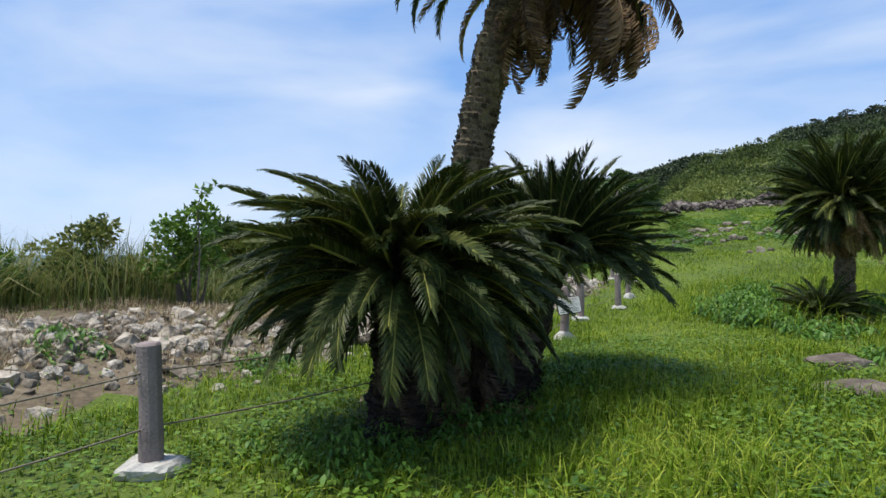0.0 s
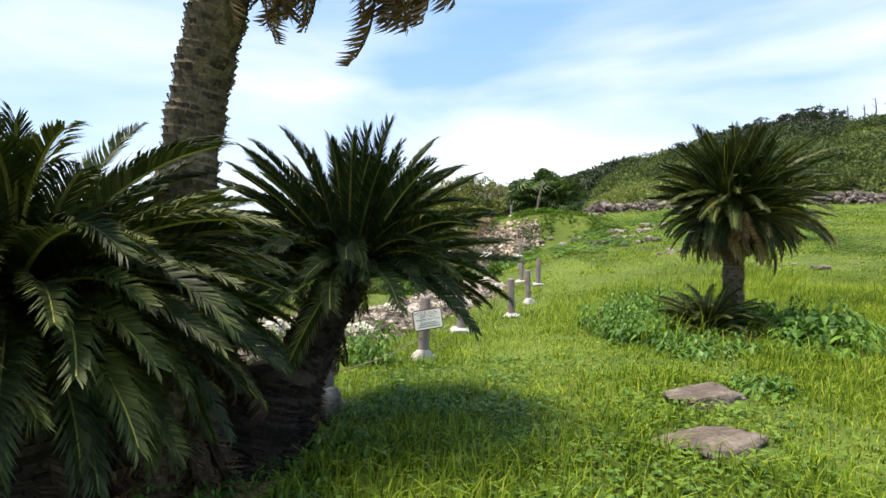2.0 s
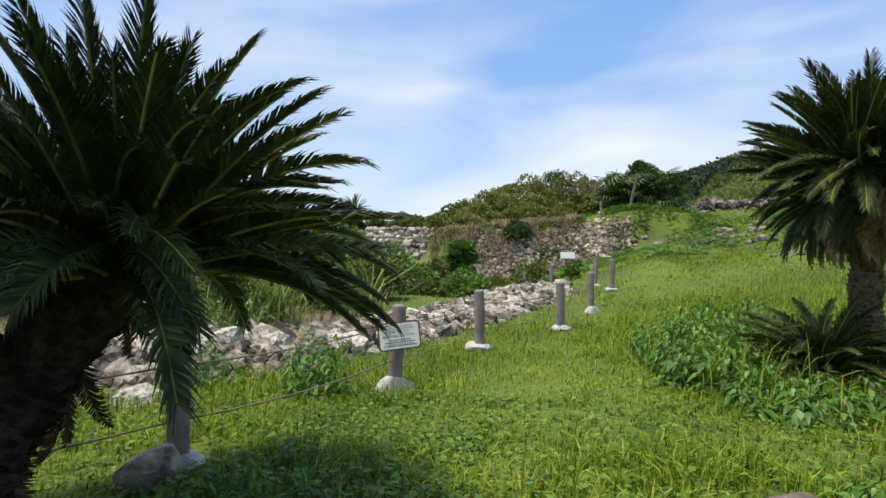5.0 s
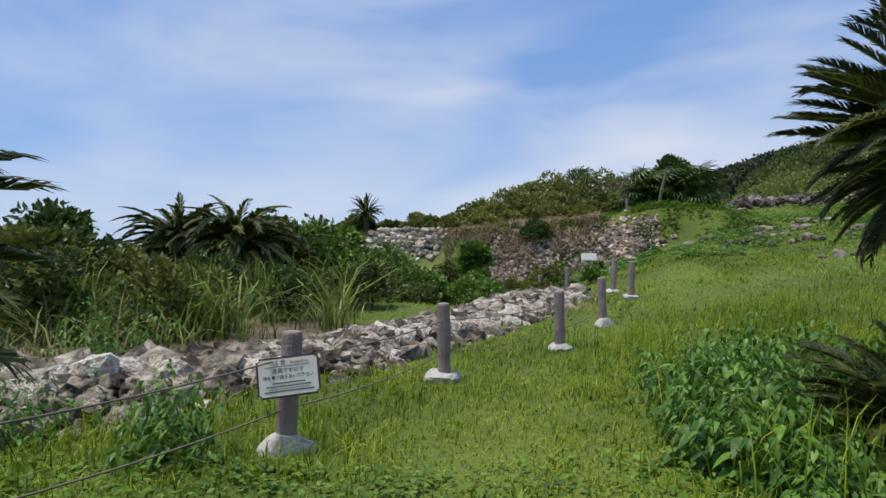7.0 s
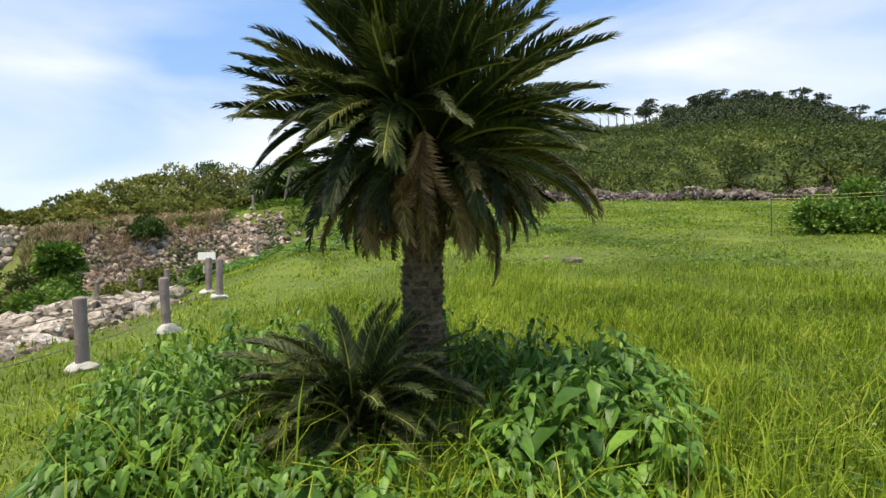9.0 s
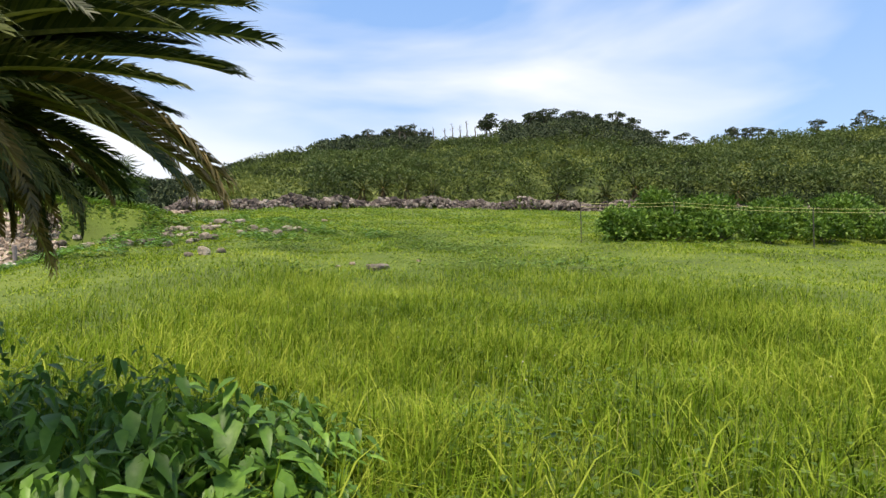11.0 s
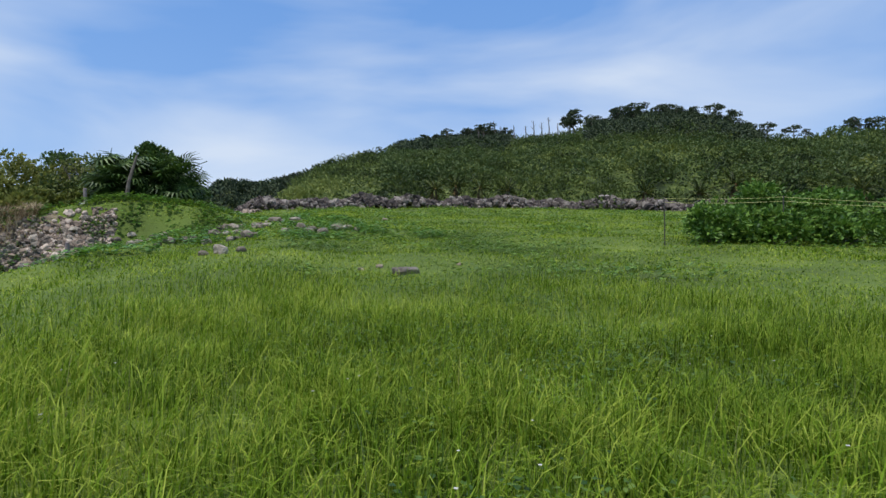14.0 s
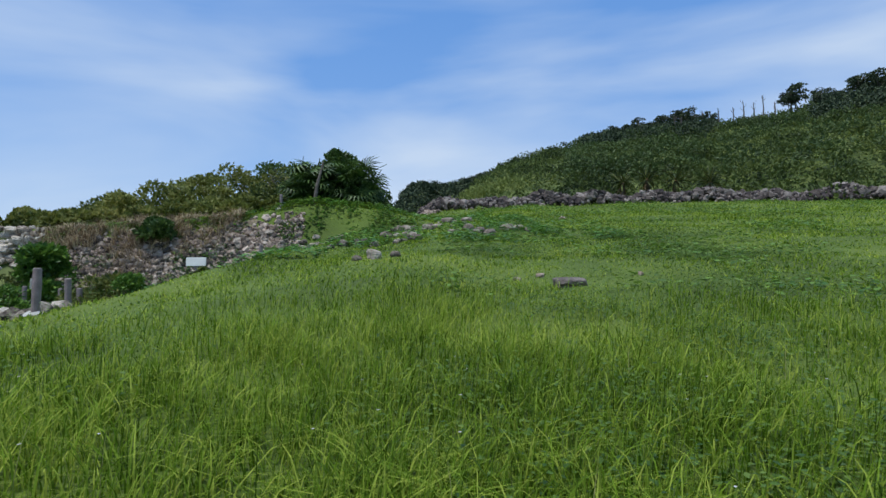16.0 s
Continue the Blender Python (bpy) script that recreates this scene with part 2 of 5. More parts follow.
# ---- mesh helpers ----
def mesh_of(name, verts, faces, mats, slots=None, smooth=False):
    """A mesh from an (n, 3) array and a list of (m, k) face arrays."""
    me = bpy.data.meshes.new(name)
    verts = np.asarray(verts, dtype=np.float32)
    faces = [np.asarray(f, dtype=np.int32) for f in faces if len(f)]
    me.vertices.add(len(verts))
    me.vertices.foreach_set("co", verts.ravel())
    loops = np.concatenate([f.ravel() for f in faces])
    sizes = np.concatenate([np.full(len(f), f.shape[1], dtype=np.int32) for f in faces])
    me.loops.add(len(loops))
    me.loops.foreach_set("vertex_index", loops)
    me.polygons.add(len(sizes))
    me.polygons.foreach_set("loop_start", np.concatenate([[0], np.cumsum(sizes)[:-1]]).astype(np.int32))
    if slots is not None:
        me.polygons.foreach_set("material_index", np.asarray(slots, dtype=np.int32))
    me.polygons.foreach_set("use_smooth", np.full(len(sizes), smooth))
    for m in mats if isinstance(mats, (list, tuple)) else (mats,):
        me.materials.append(m)
    me.update(calc_edges=True)
    return me


def put(name, me, parent=None, m=None, label="", kind=""):
    ob = new(name, me)
    if parent is not None:
        ob.parent = parent
    if m is not None:
        ob.matrix_basis = m
    return tagged(ob, label=label, kind=kind)


def bm_mesh(bm, mat, name="part", smooth=False):
    me = bpy.data.meshes.new(name)
    bm.to_mesh(me)
    bm.free()
    for p in me.polygons:
        p.use_smooth = smooth
    me.materials.append(mat)
    return me


def tube(points, radii, sides=8, cap=True):
    """Vertices and quads of a tube along points."""
    pts = np.asarray(points, dtype=float)
    n = len(pts)
    radii = np.broadcast_to(np.asarray(radii, dtype=float), (n,))
    tan = np.gradient(pts, axis=0)
    tan /= np.linalg.norm(tan, axis=1)[:, None] + 1e-9
    ref = np.where(np.abs(tan[:, 2:3]) > 0.9, [[1.0, 0, 0]], [[0, 0, 1.0]])
    u = np.cross(tan, ref)
    u /= np.linalg.norm(u, axis=1)[:, None]
    v = np.cross(tan, u)
    ang = np.linspace(0, 2 * math.pi, sides, endpoint=False)
    ring = np.cos(ang)[None, :, None] * u[:, None, :] + np.sin(ang)[None, :, None] * v[:, None, :]
    verts = (pts[:, None, :] + ring * radii[:, None, None]).reshape(-1, 3)
    i, j = np.meshgrid(np.arange(n - 1), np.arange(sides), indexing="ij")
    a, b = i * sides + j, i * sides + (j + 1) % sides
    quads = np.stack([a, b, b + sides, a + sides], -1).reshape(-1, 4)
    return verts, quads


def join(pieces):
    """Joins (verts, faces) pieces that have faces of one size."""
    vs, fs, k = [], [], 0
    for v, f in pieces:
        vs.append(v)
        fs.append(np.asarray(f) + k)
        k += len(v)
    return np.concatenate(vs), np.concatenate(fs)


def smooth01(x, a, b):
    s = np.clip((np.asarray(x, dtype=float) - a) / (b - a), 0, 1)
    return s * s * (3 - 2 * s)


# ---- the lie of the land ----
CREST_AZ = (-20, 5, 12, 17.5, 19.5, 21.5, 23.5, 27, 30, 38, 48, 55, 59, 62, 64.5, 68.5, 75, 82, 100, 130, 180)
CREST_Z = (0, 2, 6, 7.5, 12.4, 18.2, 21.0, 22.4, 23.6, 25.4, 26.6, 28.0, 27.6, 25.4, 22.6, 21.0, 21.4, 21.0, 17, 9, 4)


def fence_coords(x, y):
    return (x + 2) * -0.866 + (y - 3.7) * 0.5, (x + 2) * 0.5 + (y - 3.7) * 0.866


def rough_noise(x, y):
    return (np.sin(x * 1.7 + 1.3 * np.sin(y * 0.9)) * np.sin(y * 1.3 + 0.7 * np.sin(x * 1.1)) * 0.6
            + np.sin(x * 4.1 + y * 2.3) * np.sin(y * 3.7 - x * 1.9) * 0.4)


def land(x, y):
    """Height of the ground."""
    x, y = np.asarray(x, dtype=float), np.asarray(y, dtype=float)
    f = 0.062 * (x - 9) + 0.107 * (y - 14)
    z = np.minimum(0.02 + 0.5 * (f + np.sqrt(f * f + 0.1)), 7.2)
    d = (x - 7) * -0.893 + (y - 19) * 0.452
    z = z - 0.3 * np.clip(d, 0, 7) * smooth01(f, 0, 1.0)
    left, along = fence_coords(x, y)
    z += 0.25 * smooth01(-left, 0.8, 4.0) * (1 - 0.85 * smooth01(-left, 5.0, 7.5))
    z += 0.6 * smooth01(left, 1.7, 4.2) * (1 - smooth01(along, 3, 8))
    bank = 35.3 + 4.2 * (1 - smooth01(x, -0.5, 2.5))
    mound = smooth01(y, bank, bank + 3.2 - 2.2 * (1 - smooth01(x, -0.5, 2.5)))
    z += 2.7 * mound * (1 - smooth01(x, 11, 21)) * smooth01(x, -16, -9) * (1 - smooth01(y, 60, 80))
    z += 0.03 * rough_noise(x, y) + 0.16 * rough_noise(x * 0.21, y * 0.21) * smooth01(np.hypot(x - 5, y - 6), 9, 22)
    edge = 11 + 18 * smooth01(along, 8, 30)
    z -= 46 * smooth01(left, edge, edge + 42) * (1 - smooth01(np.degrees(np.arctan2(x - 9, y - 7)), 4, 14) * smooth01(y, 60, 100))
    dx, dy = x - 9, y - 7
    r, az = np.hypot(dx, dy), np.degrees(np.arctan2(dx, dy))
    crest = np.interp(az, CREST_AZ, CREST_Z, left=0, right=4)
    crest = crest + 1.1 * rough_noise(x * 0.09, y * 0.09)
    up = np.clip((r - 61) / 59, 0, 1) ** 0.85
    up = up * np.where(az > 14, 1.0, smooth01(az, 4, 14))
    up = np.where((az > -20) & (az < 179), up, 0)
    hill = np.maximum(crest - 7.3, 0)
    z = z + hill * up * (1 - 0.5 * smooth01(r, 125, 200))
    ridge = smooth01(az, 8, 13) * (1 - smooth01(az, 24, 40)) * smooth01(r, 170, 235) * (1 - 0.6 * smooth01(r, 240, 330))
    z += 23 * ridge
    return z


def land_at(x, y):
    return float(land(x, y))


def grid_axis(center, fine, reach, step):
    side, s, p = [0.0], step, 0.0
    while p < reach:
        if p > fine:
            s = step + (p - fine) * 0.07
        p += s
        side.append(p)
    side = np.array(side)
    return np.concatenate([center - side[:0:-1], center + side])


gx, gy = grid_axis(6.0, 15.0, 3600.0, 0.38), grid_axis(11.0, 17.0, 3600.0, 0.38)
GX, GY = np.meshgrid(gx, gy)
gv = np.stack([GX, GY, land(GX, GY)], -1).reshape(-1, 3)
nx, ny = len(gx), len(gy)
gi, gj = np.meshgrid(np.arange(ny - 1), np.arange(nx - 1), indexing="ij")
gk = gi * nx + gj
quads_ = np.stack([gk, gk + 1, gk + nx + 1, gk + nx], -1).reshape(-1, 4)
mid_ = gv[quads_].mean(1)
gl, ga = fence_coords(mid_[:, 0], mid_[:, 1])
wob = 0.5 * rough_noise(mid_[:, 0] * 1.6, mid_[:, 1] * 1.6)
earth_ = ((gl > 2.0 + wob) & (gl < 6.5 + wob) & (ga < 12) & (ga > -14)) | ((gl > 1.0 + wob) & (gl < 3.2 + wob) & (ga >= 12) & (ga < 20))
earth_ |= np.hypot(mid_[:, 0] - 0.3, mid_[:, 1] - 5.3) < 1.0 + 0.5 * wob
rub_ = (mid_[:, 1] > 35.2 + wob) & (mid_[:, 1] < 38.0 + wob) & (mid_[:, 0] > 1 + wob) & (mid_[:, 0] < 9.5 + 2 * wob)
far_r, far_az = np.hypot(mid_[:, 0] - 9, mid_[:, 1] - 7), np.degrees(np.arctan2(mid_[:, 0] - 9, mid_[:, 1] - 7))
wild_ = ((far_r > 61.5 + wob) & (far_az > 5) & (far_az < 120)) | ((gl > 7 + 2 * wob) & (ga > 12) & (mid_[:, 0] < 2 + wob)) | ((mid_[:, 1] > 38.5 + wob) & (mid_[:, 0] > -14) & (mid_[:, 0] < 12 + wob))
ground = put("ground", mesh_of("ground", gv, [quads_], [M_GROUND, M_EARTH, M_HILL], np.where(wild_, 2, (earth_ | rub_).astype(np.int32)), smooth=True),
             label="rolling green turf falling to the sea", kind="structure")
sv = np.array([(-3900, -3900, -27), (3900, -3900, -27), (3900, 3900, -27), (-3900, 3900, -27)])
sea = put("water", mesh_of("water", sv, [[(0, 1, 2, 3)]], M_SEA), label="calm blue sea reaching the horizon", kind="structure")

rng = np.random.default_rng(7)


# ---- stones ----
def rock_mesh(name, mat, seed, sub=2, rough=0.28, flat=(1, 1, 1), smooth=False):
    bm = bmesh.new()
    bmesh.ops.create_icosphere(bm, subdivisions=sub, radius=1.0)
    off = Vector((seed * 7.3, seed * 3.1, seed * 1.7))
    g = random.Random(seed)
    planes = [(Vector((g.gauss(0, 1), g.gauss(0, 1), g.gauss(0, 1))).normalized(), g.uniform(0.6, 0.88)) for _ in range(9)]
    for v in bm.verts:
        d = 1 + rough * noise.noise(v.co * 1.1 + off) * 1.6 + rough * 0.6 * noise.noise(v.co * 2.7 + off) + rough * 0.45 * noise.noise(v.co * 6.1 + off)
        c = v.co * d
        for way, reach in planes:
            over = c.dot(way) - reach
            if over > 0:
                c = c - way * over * 0.85
        c = Vector([math.copysign(abs(a) ** 0.8, a) for a in c])
        v.co = Vector((c.x * flat[0], c.y * flat[1], c.z * flat[2]))
    return bm_mesh(bm, mat, name, smooth)


M_PALE = surface("pale_wall_stone", [(0.3, (0.16, 0.125, 0.09)), (0.5, (0.50, 0.42, 0.32)), (0.72, (0.80, 0.72, 0.60))], 2.0, 6.0, 0.95, 0.8, 5.0, obj=0.3)
PALE_STONES = [rock_mesh("pale_stone", M_PALE, k + 9, 2, 0.3, (1, 0.85, 0.75)) for k in range(6)]
BROWN_STONES = [rock_mesh("stone", M_OUTCROP, k + 31, 2, 0.4, (1, 0.85, 0.75)) for k in range(6)]
STONES = [rock_mesh("stone", M_STONE, k, 2, 0.44, (1, 0.8, 0.68)) for k in range(8)]


def mesh_arrays(me):
    v = np.empty(len(me.vertices) * 3, dtype=np.float32)
    me.vertices.foreach_get("co", v)
    f = np.empty(len(me.polygons) * 3, dtype=np.int32)
    me.polygons.foreach_get("vertices", f)
    return v.reshape(-1, 3), f.reshape(-1, 3)


PEBBLES = []
for k in range(6):
    me_ = rock_mesh("pebble", M_RUBBLE, k + 20, 1, 0.42, (1, 0.85, 0.75))
    PEBBLES.append(mesh_arrays(me_))
    bpy.data.meshes.remove(me_)


def turn_matrices(n):
    q = rng.normal(size=(n, 4))
    q /= np.linalg.norm(q, axis=1)[:, None]
    w, x, y, z = q.T
    return np.stack([1 - 2 * (y * y + z * z), 2 * (x * y - z * w), 2 * (x * z + y * w), 2 * (x * y + z * w), 1 - 2 * (x * x + z * z), 2 * (y * z - x * w),
                     2 * (x * z - y * w), 2 * (y * z + x * w), 1 - 2 * (x * x + y * y)], -1).reshape(n, 3, 3)


def heap(places, sizes):
    """One mesh's arrays: a rough stone at each place."""
    pieces = []
    pick = rng.integers(0, len(PEBBLES), len(places))
    turns = turn_matrices(len(places))
    for p, s, k, R in zip(places, sizes, pick, turns):
        v, f = PEBBLES[k]
        pieces.append(((v * s) @ R.T + p, f))
    return join(pieces)


# ---- cycads ----
def frond_mesh(name, seed, droop, length=1.0, pairs=98, mat=M_FROND, rib=M_RACHIS, curl=0.0, thin=1.0, keel=36.0, n=15):
    """An arching feather leaf along +x: a midrib and two ranks of narrow leaflets."""
    g = np.random.default_rng(seed)
    t = np.linspace(0, 1, n)
    ang = np.radians(droop) * t ** 1.3
    step = length / (n - 1)
    sx = np.concatenate([[0], np.cumsum(np.cos(ang[:-1]) * step)])
    sz = -np.concatenate([[0], np.cumsum(np.sin(ang[:-1]) * step)])
    sy = 0.06 * length * g.normal() * t ** 2
    spine = np.stack([sx, sy, sz], -1)
    rv, rf = tube(spine, 0.013 * (1 - 0.7 * t) * length ** 0.5, 4)
    lt = np.linspace(0.09, 0.995, pairs)
    pos = np.stack([np.interp(lt, t, spine[:, i]) for i in range(3)], -1)
    a = np.interp(lt, t, ang)
    ahead = np.stack([np.cos(a), 0 * a, -np.sin(a)], -1)
    up = np.stack([np.sin(a), 0 * a, np.cos(a)], -1)
    size = length * 0.168 * np.clip(np.sin(np.pi * (lt * 0.77 + 0.11)), 0.12, 1) ** 0.6
    vs, fs, k = [], [], 0
    for side in (-1, 1):
        sweep = np.radians(38 + 28 * lt ** 2 + g.normal(0, 4, pairs))
        kl = np.radians(keel + g.normal(0, 6, pairs))
        out = np.array([0, side, 0])[None] * np.cos(kl)[:, None] + up * np.sin(kl)[:, None]
        way = ahead * np.sin(sweep)[:, None] + out * np.cos(sweep)[:, None]
        L = size * g.uniform(0.88, 1.08, pairs)
        wide = ahead * 0.0084 * thin * length ** 0.5
        mid = pos + way * (L * 0.55)[:, None] + up * (0.02 * L)[:, None]
        tip = pos + way * L[:, None] - up * (L * (0.16 + curl + g.uniform(0, 0.1, pairs)))[:, None] + ahead * (L * 0.06)[:, None]
        v = np.stack([pos - wide * 0.8, pos + wide * 0.8, mid + wide, mid - wide, tip], 1).reshape(-1, 3)
        b = np.arange(pairs) * 5 + k
        vs.append(v)
        fs.append(b)
        k += len(v)
    lv = np.concatenate(vs)
    b = np.concatenate(fs)
    quads = np.stack([b, b + 1, b + 2, b + 3], -1)
    tris = np.stack([b + 3, b + 2, b + 4], -1)
    verts = np.concatenate([lv, rv])
    rq = rf + len(lv)
    slots = [0] * len(quads) + [1] * len(rq) + [0] * len(tris)
    return mesh_of(name, verts, [np.concatenate([quads, rq]), tris], [mat, rib], slots)


FRONDS = {d: [frond_mesh("frond", s + d, d) for s in range(3)] for d in (25, 55, 85, 110)}
FAR_FRONDS = {d: [frond_mesh("frond", s + d, d, pairs=22, thin=3.2, n=8) for s in range(3)] for d in (25, 55, 85, 110)}
DEADS = [frond_mesh("dry_frond", 90 + s, d, 1.0, 34, M_DEAD, M_DEAD, 0.35, 1.5, -18) for s, d in enumerate((30, 50, 70))]
# Darker copy of the dry frond, with the shade under the crowns in its colour.
M_SHADEDDEAD = surface("shaded_dry_frond", [(0.2, (0.018, 0.012, 0.008)), (0.5, (0.05, 0.034, 0.02)), (0.85, (0.13, 0.09, 0.05))], 2.0, 14.0, 0.85, 0, island=0.4, obj=0.4, through_light=0.1)
SHADED_DEADS = [frond_mesh("dry_frond", 80 + s, d, 1.0, 44, M_SHADEDDEAD, M_SHADEDDEAD, 0.35, 1.4, -18) for s, d in enumerate((25, 45, 65))]
DROOPED = [frond_mesh("dry_frond", 95 + s, d, 1.0, 46, M_DEAD, M_DEAD, 0.3, 1.1, -14) for s, d in enumerate((75, 95))]
YELLOW = surface("yellowing_leaflet", [(0.2, (0.06, 0.052, 0.016)), (0.5, (0.17, 0.125, 0.035)), (0.85, (0.38, 0.26, 0.09))], 2.0, 12.0, 0.5, 0, island=0.35, obj=0.35, through_light=0.15)
AGEING = [frond_mesh("frond", 70 + s, d, 1.0, 76, YELLOW, M_RACHIS, 0.1) for s, d in enumerate((60, 80))]


def trunk_mesh(name, base, bend, top, radius, flare=1.25, rings=24, scales=15, mat=M_TRUNK):
    """A bent trunk with ranks of old leaf bases."""
    t = np.linspace(0, 1, rings * 2 + 1)[:, None]
    p0, p1, p2 = (np.array(p, dtype=float) for p in (base, bend, top))
    pts = (1 - t) ** 2 * p0 + 2 * t * (1 - t) * p1 + t * t * p2
    tt = t[:, 0]
    rad = radius * (1 + (flare - 1) * (1 - tt) ** 3) * (1 + 0.05 * np.sin(tt * rings * 0.9) + 0.03 * np.sin(tt * rings * 2.3 + 1))
    v, f = tube(pts, rad * 0.93, 14)
    core = mesh_of(name, v, [f], mat)
    bits = []
    for i in range(rings):
        c, rr = pts[2 * i + 1], rad[2 * i + 1]
        axis = pts[2 * i + 2] - pts[2 * i]
        h = np.linalg.norm(axis)
        axis = axis / h
        side = np.cross(axis, [0.0, 1.0, 0.2])
        side /= np.linalg.norm(side)
        other = np.cross(axis, side)
        for j in range(scales):
            a = 2 * math.pi * (j + 0.5 * (i % 2) + rng.uniform(-0.12, 0.12)) / scales
            o = side * math.cos(a) + other * math.sin(a)
            w = np.cross(axis, o) * rr * math.pi / scales * rng.uniform(0.8, 1.05)
            q = c + o * rr * 0.86
            lo, hi = q - axis * h * 0.62, q + axis * h * rng.uniform(0.3, 0.5)
            d = rr * rng.uniform(0.10, 0.20)
            bits.append((np.array([lo - w, lo + w, hi + w * 0.8 + o * d, hi - w * 0.8 + o * d, hi + w * 0.5 - o * 0.01, hi - w * 0.5 - o * 0.01]),
                         np.array([(0, 1, 2, 3), (3, 2, 4, 5)])))
    v, f = join(bits)
    return core, mesh_of("bark", v, [f], mat)


def aim(place, az, el, spin=0.0, s=1.0):
    """Pose whose +x points at azimuth az and elevation el."""
    return Matrix.Translation(place) @ Matrix.Rotation(radians(90 - az), 4, "Z") @ Matrix.Rotation(radians(-el), 4, "Y") @ Matrix.Rotation(radians(spin), 4, "X") @ Matrix.Scale(s, 4)


def cycad(label, base, bend, heart, radius, fronds, length, lowest=-30, dead=0, ageing=0, dead_len=0.7, seed=0, heart_r=0.16, trunk=True, highest=84, group="",
          droops=(25, 55, 55), shorter=0.3, skirt=0.35, dead_top=-38, bark=M_TRUNK, bias=0.85, wild=12, flare=1.25, kit=FRONDS, dry=DEADS, tuck=0.0):
    """A cycad: droops are the arching of its rising, spreading and hanging fronds in degrees; tuck shortens the lowest."""
    g = random.Random(seed)
    root = new("cycad")
    root.location = base
    tagged(root, label=label, category="cycad", group=group)
    b = Vector(base)
    hv = Vector(heart) - b
    if trunk:
        core, scars = trunk_mesh("trunk", (0, 0, -0.1), Vector(bend) - b, hv, radius, rings=max(8, int(hv.length / 0.05)), scales=21, mat=bark, flare=flare)
        put("trunk", core, root)
        put("bark", scars, root, kind="stuff", label="ranks of old grey-brown leaf bases")
    bm = bmesh.new()
    bmesh.ops.create_cone(bm, cap_ends=True, segments=12, radius1=heart_r, radius2=heart_r * 0.35, depth=heart_r * 2)
    put("woolly_crown", bm_mesh(bm, M_HEART, "woolly_crown"), root, Matrix.Translation(hv))
    bends = (25, 55, 85, 110)
    for i in range(fronds):
        u = (i + 0.5) / fronds
        az = i * 137.5 + g.uniform(-24, 24)
        el = highest - (highest - lowest) * u ** bias + g.uniform(-wild, wild)
        el = min(el, 88)
        k = bends.index(droops[0] if el > 48 else droops[1] if el > 8 else droops[2])
        if g.random() < 0.3:
            k += g.choice((-1, 1))
        me = g.choice(kit[bends[min(3, max(0, k))]])
        out = Vector((math.sin(radians(az)), math.cos(radians(az)), 0)) * heart_r * 0.6
        put("frond", me, root, aim(hv + out + Vector((0, 0, -0.12 * u)), az, el, g.uniform(-24, 24), length * (1 - shorter * u - tuck * max(0, u - 0.6) * 2.5) * g.uniform(0.86, 1.08)))
    for i in range(ageing):
        az = i * 137.5 + 40 + g.uniform(-20, 20)
        put("ageing_frond", g.choice(AGEING), root, aim(hv + Vector((0, 0, -0.15)), az, g.uniform(lowest - 10, lowest + 32), g.uniform(-20, 20), length * (1 - shorter) * g.uniform(0.7, 1.02)), label="yellowing drooping frond")
    for i in range(dead):
        az = i * 137.5 + 20 + g.uniform(-15, 15)
        drop = g.uniform(0.1, skirt)
        put("dry_frond", g.choice(dry), root, aim(hv - hv.normalized() * drop, az, g.uniform(-75, dead_top), g.uniform(-60, 60), dead_len * g.uniform(0.7, 1.15)), label="dry brown hanging frond")
    return root


tall_one = cycad("tall cycad with a scaly leaning trunk and brown hanging skirt", (0.1, 5.1, 0.0), (0.15, 5.05, 3.0), (0.86, 5.0, 4.4), 0.185, 28, 1.5, -10, 64, 10, 0.85, 1, 0.2, group="cycads by the fence", droops=(85, 110, 110), shorter=0.1, skirt=0.35, dead_top=-40)
g = random.Random(41)
for k in range(24):
    put("dry_frond", g.choice(DROOPED), tall_one, aim((0.82, -0.1, 4.32), g.gauss(95, 11), g.uniform(-34, 0), g.uniform(-35, 35), g.uniform(1.2, 1.6)), label="dry brown hanging frond")
low_one = cycad("low spreading cycad with glossy dark fronds near the fence", (-0.3, 4.4, 0.0), (-0.3, 4.4, 0.7), (-0.34, 4.25, 1.42), 0.24, 235, 1.16, -16, 70, 0, 0.72, 2, 0.2, group="cycads by the fence", droops=(55, 55, 55), highest=62, shorter=-0.2, tuck=0.34, skirt=1.2, dead_top=-52, bark=M_SHADEDTRUNK, bias=0.95, wild=9, flare=1.7, dry=SHADED_DEADS)
lean_one = cycad("cycad on a leaning blackish trunk, shade in its colour, beside a post", (0.65, 5.4, 0.05), (0.8, 5.6, 0.6), (1.3, 6.05, 1.54), 0.21, 160, 1.12, 6, 16, 0, 0.55, 3, 0.17, group="cycads by the fence", droops=(25, 55, 85), highest=78, shorter=-0.16, skirt=0.9, dead_top=-50, bark=M_SHADEDTRUNK, bias=0.9, wild=9, flare=1.9, dry=SHADED_DEADS)


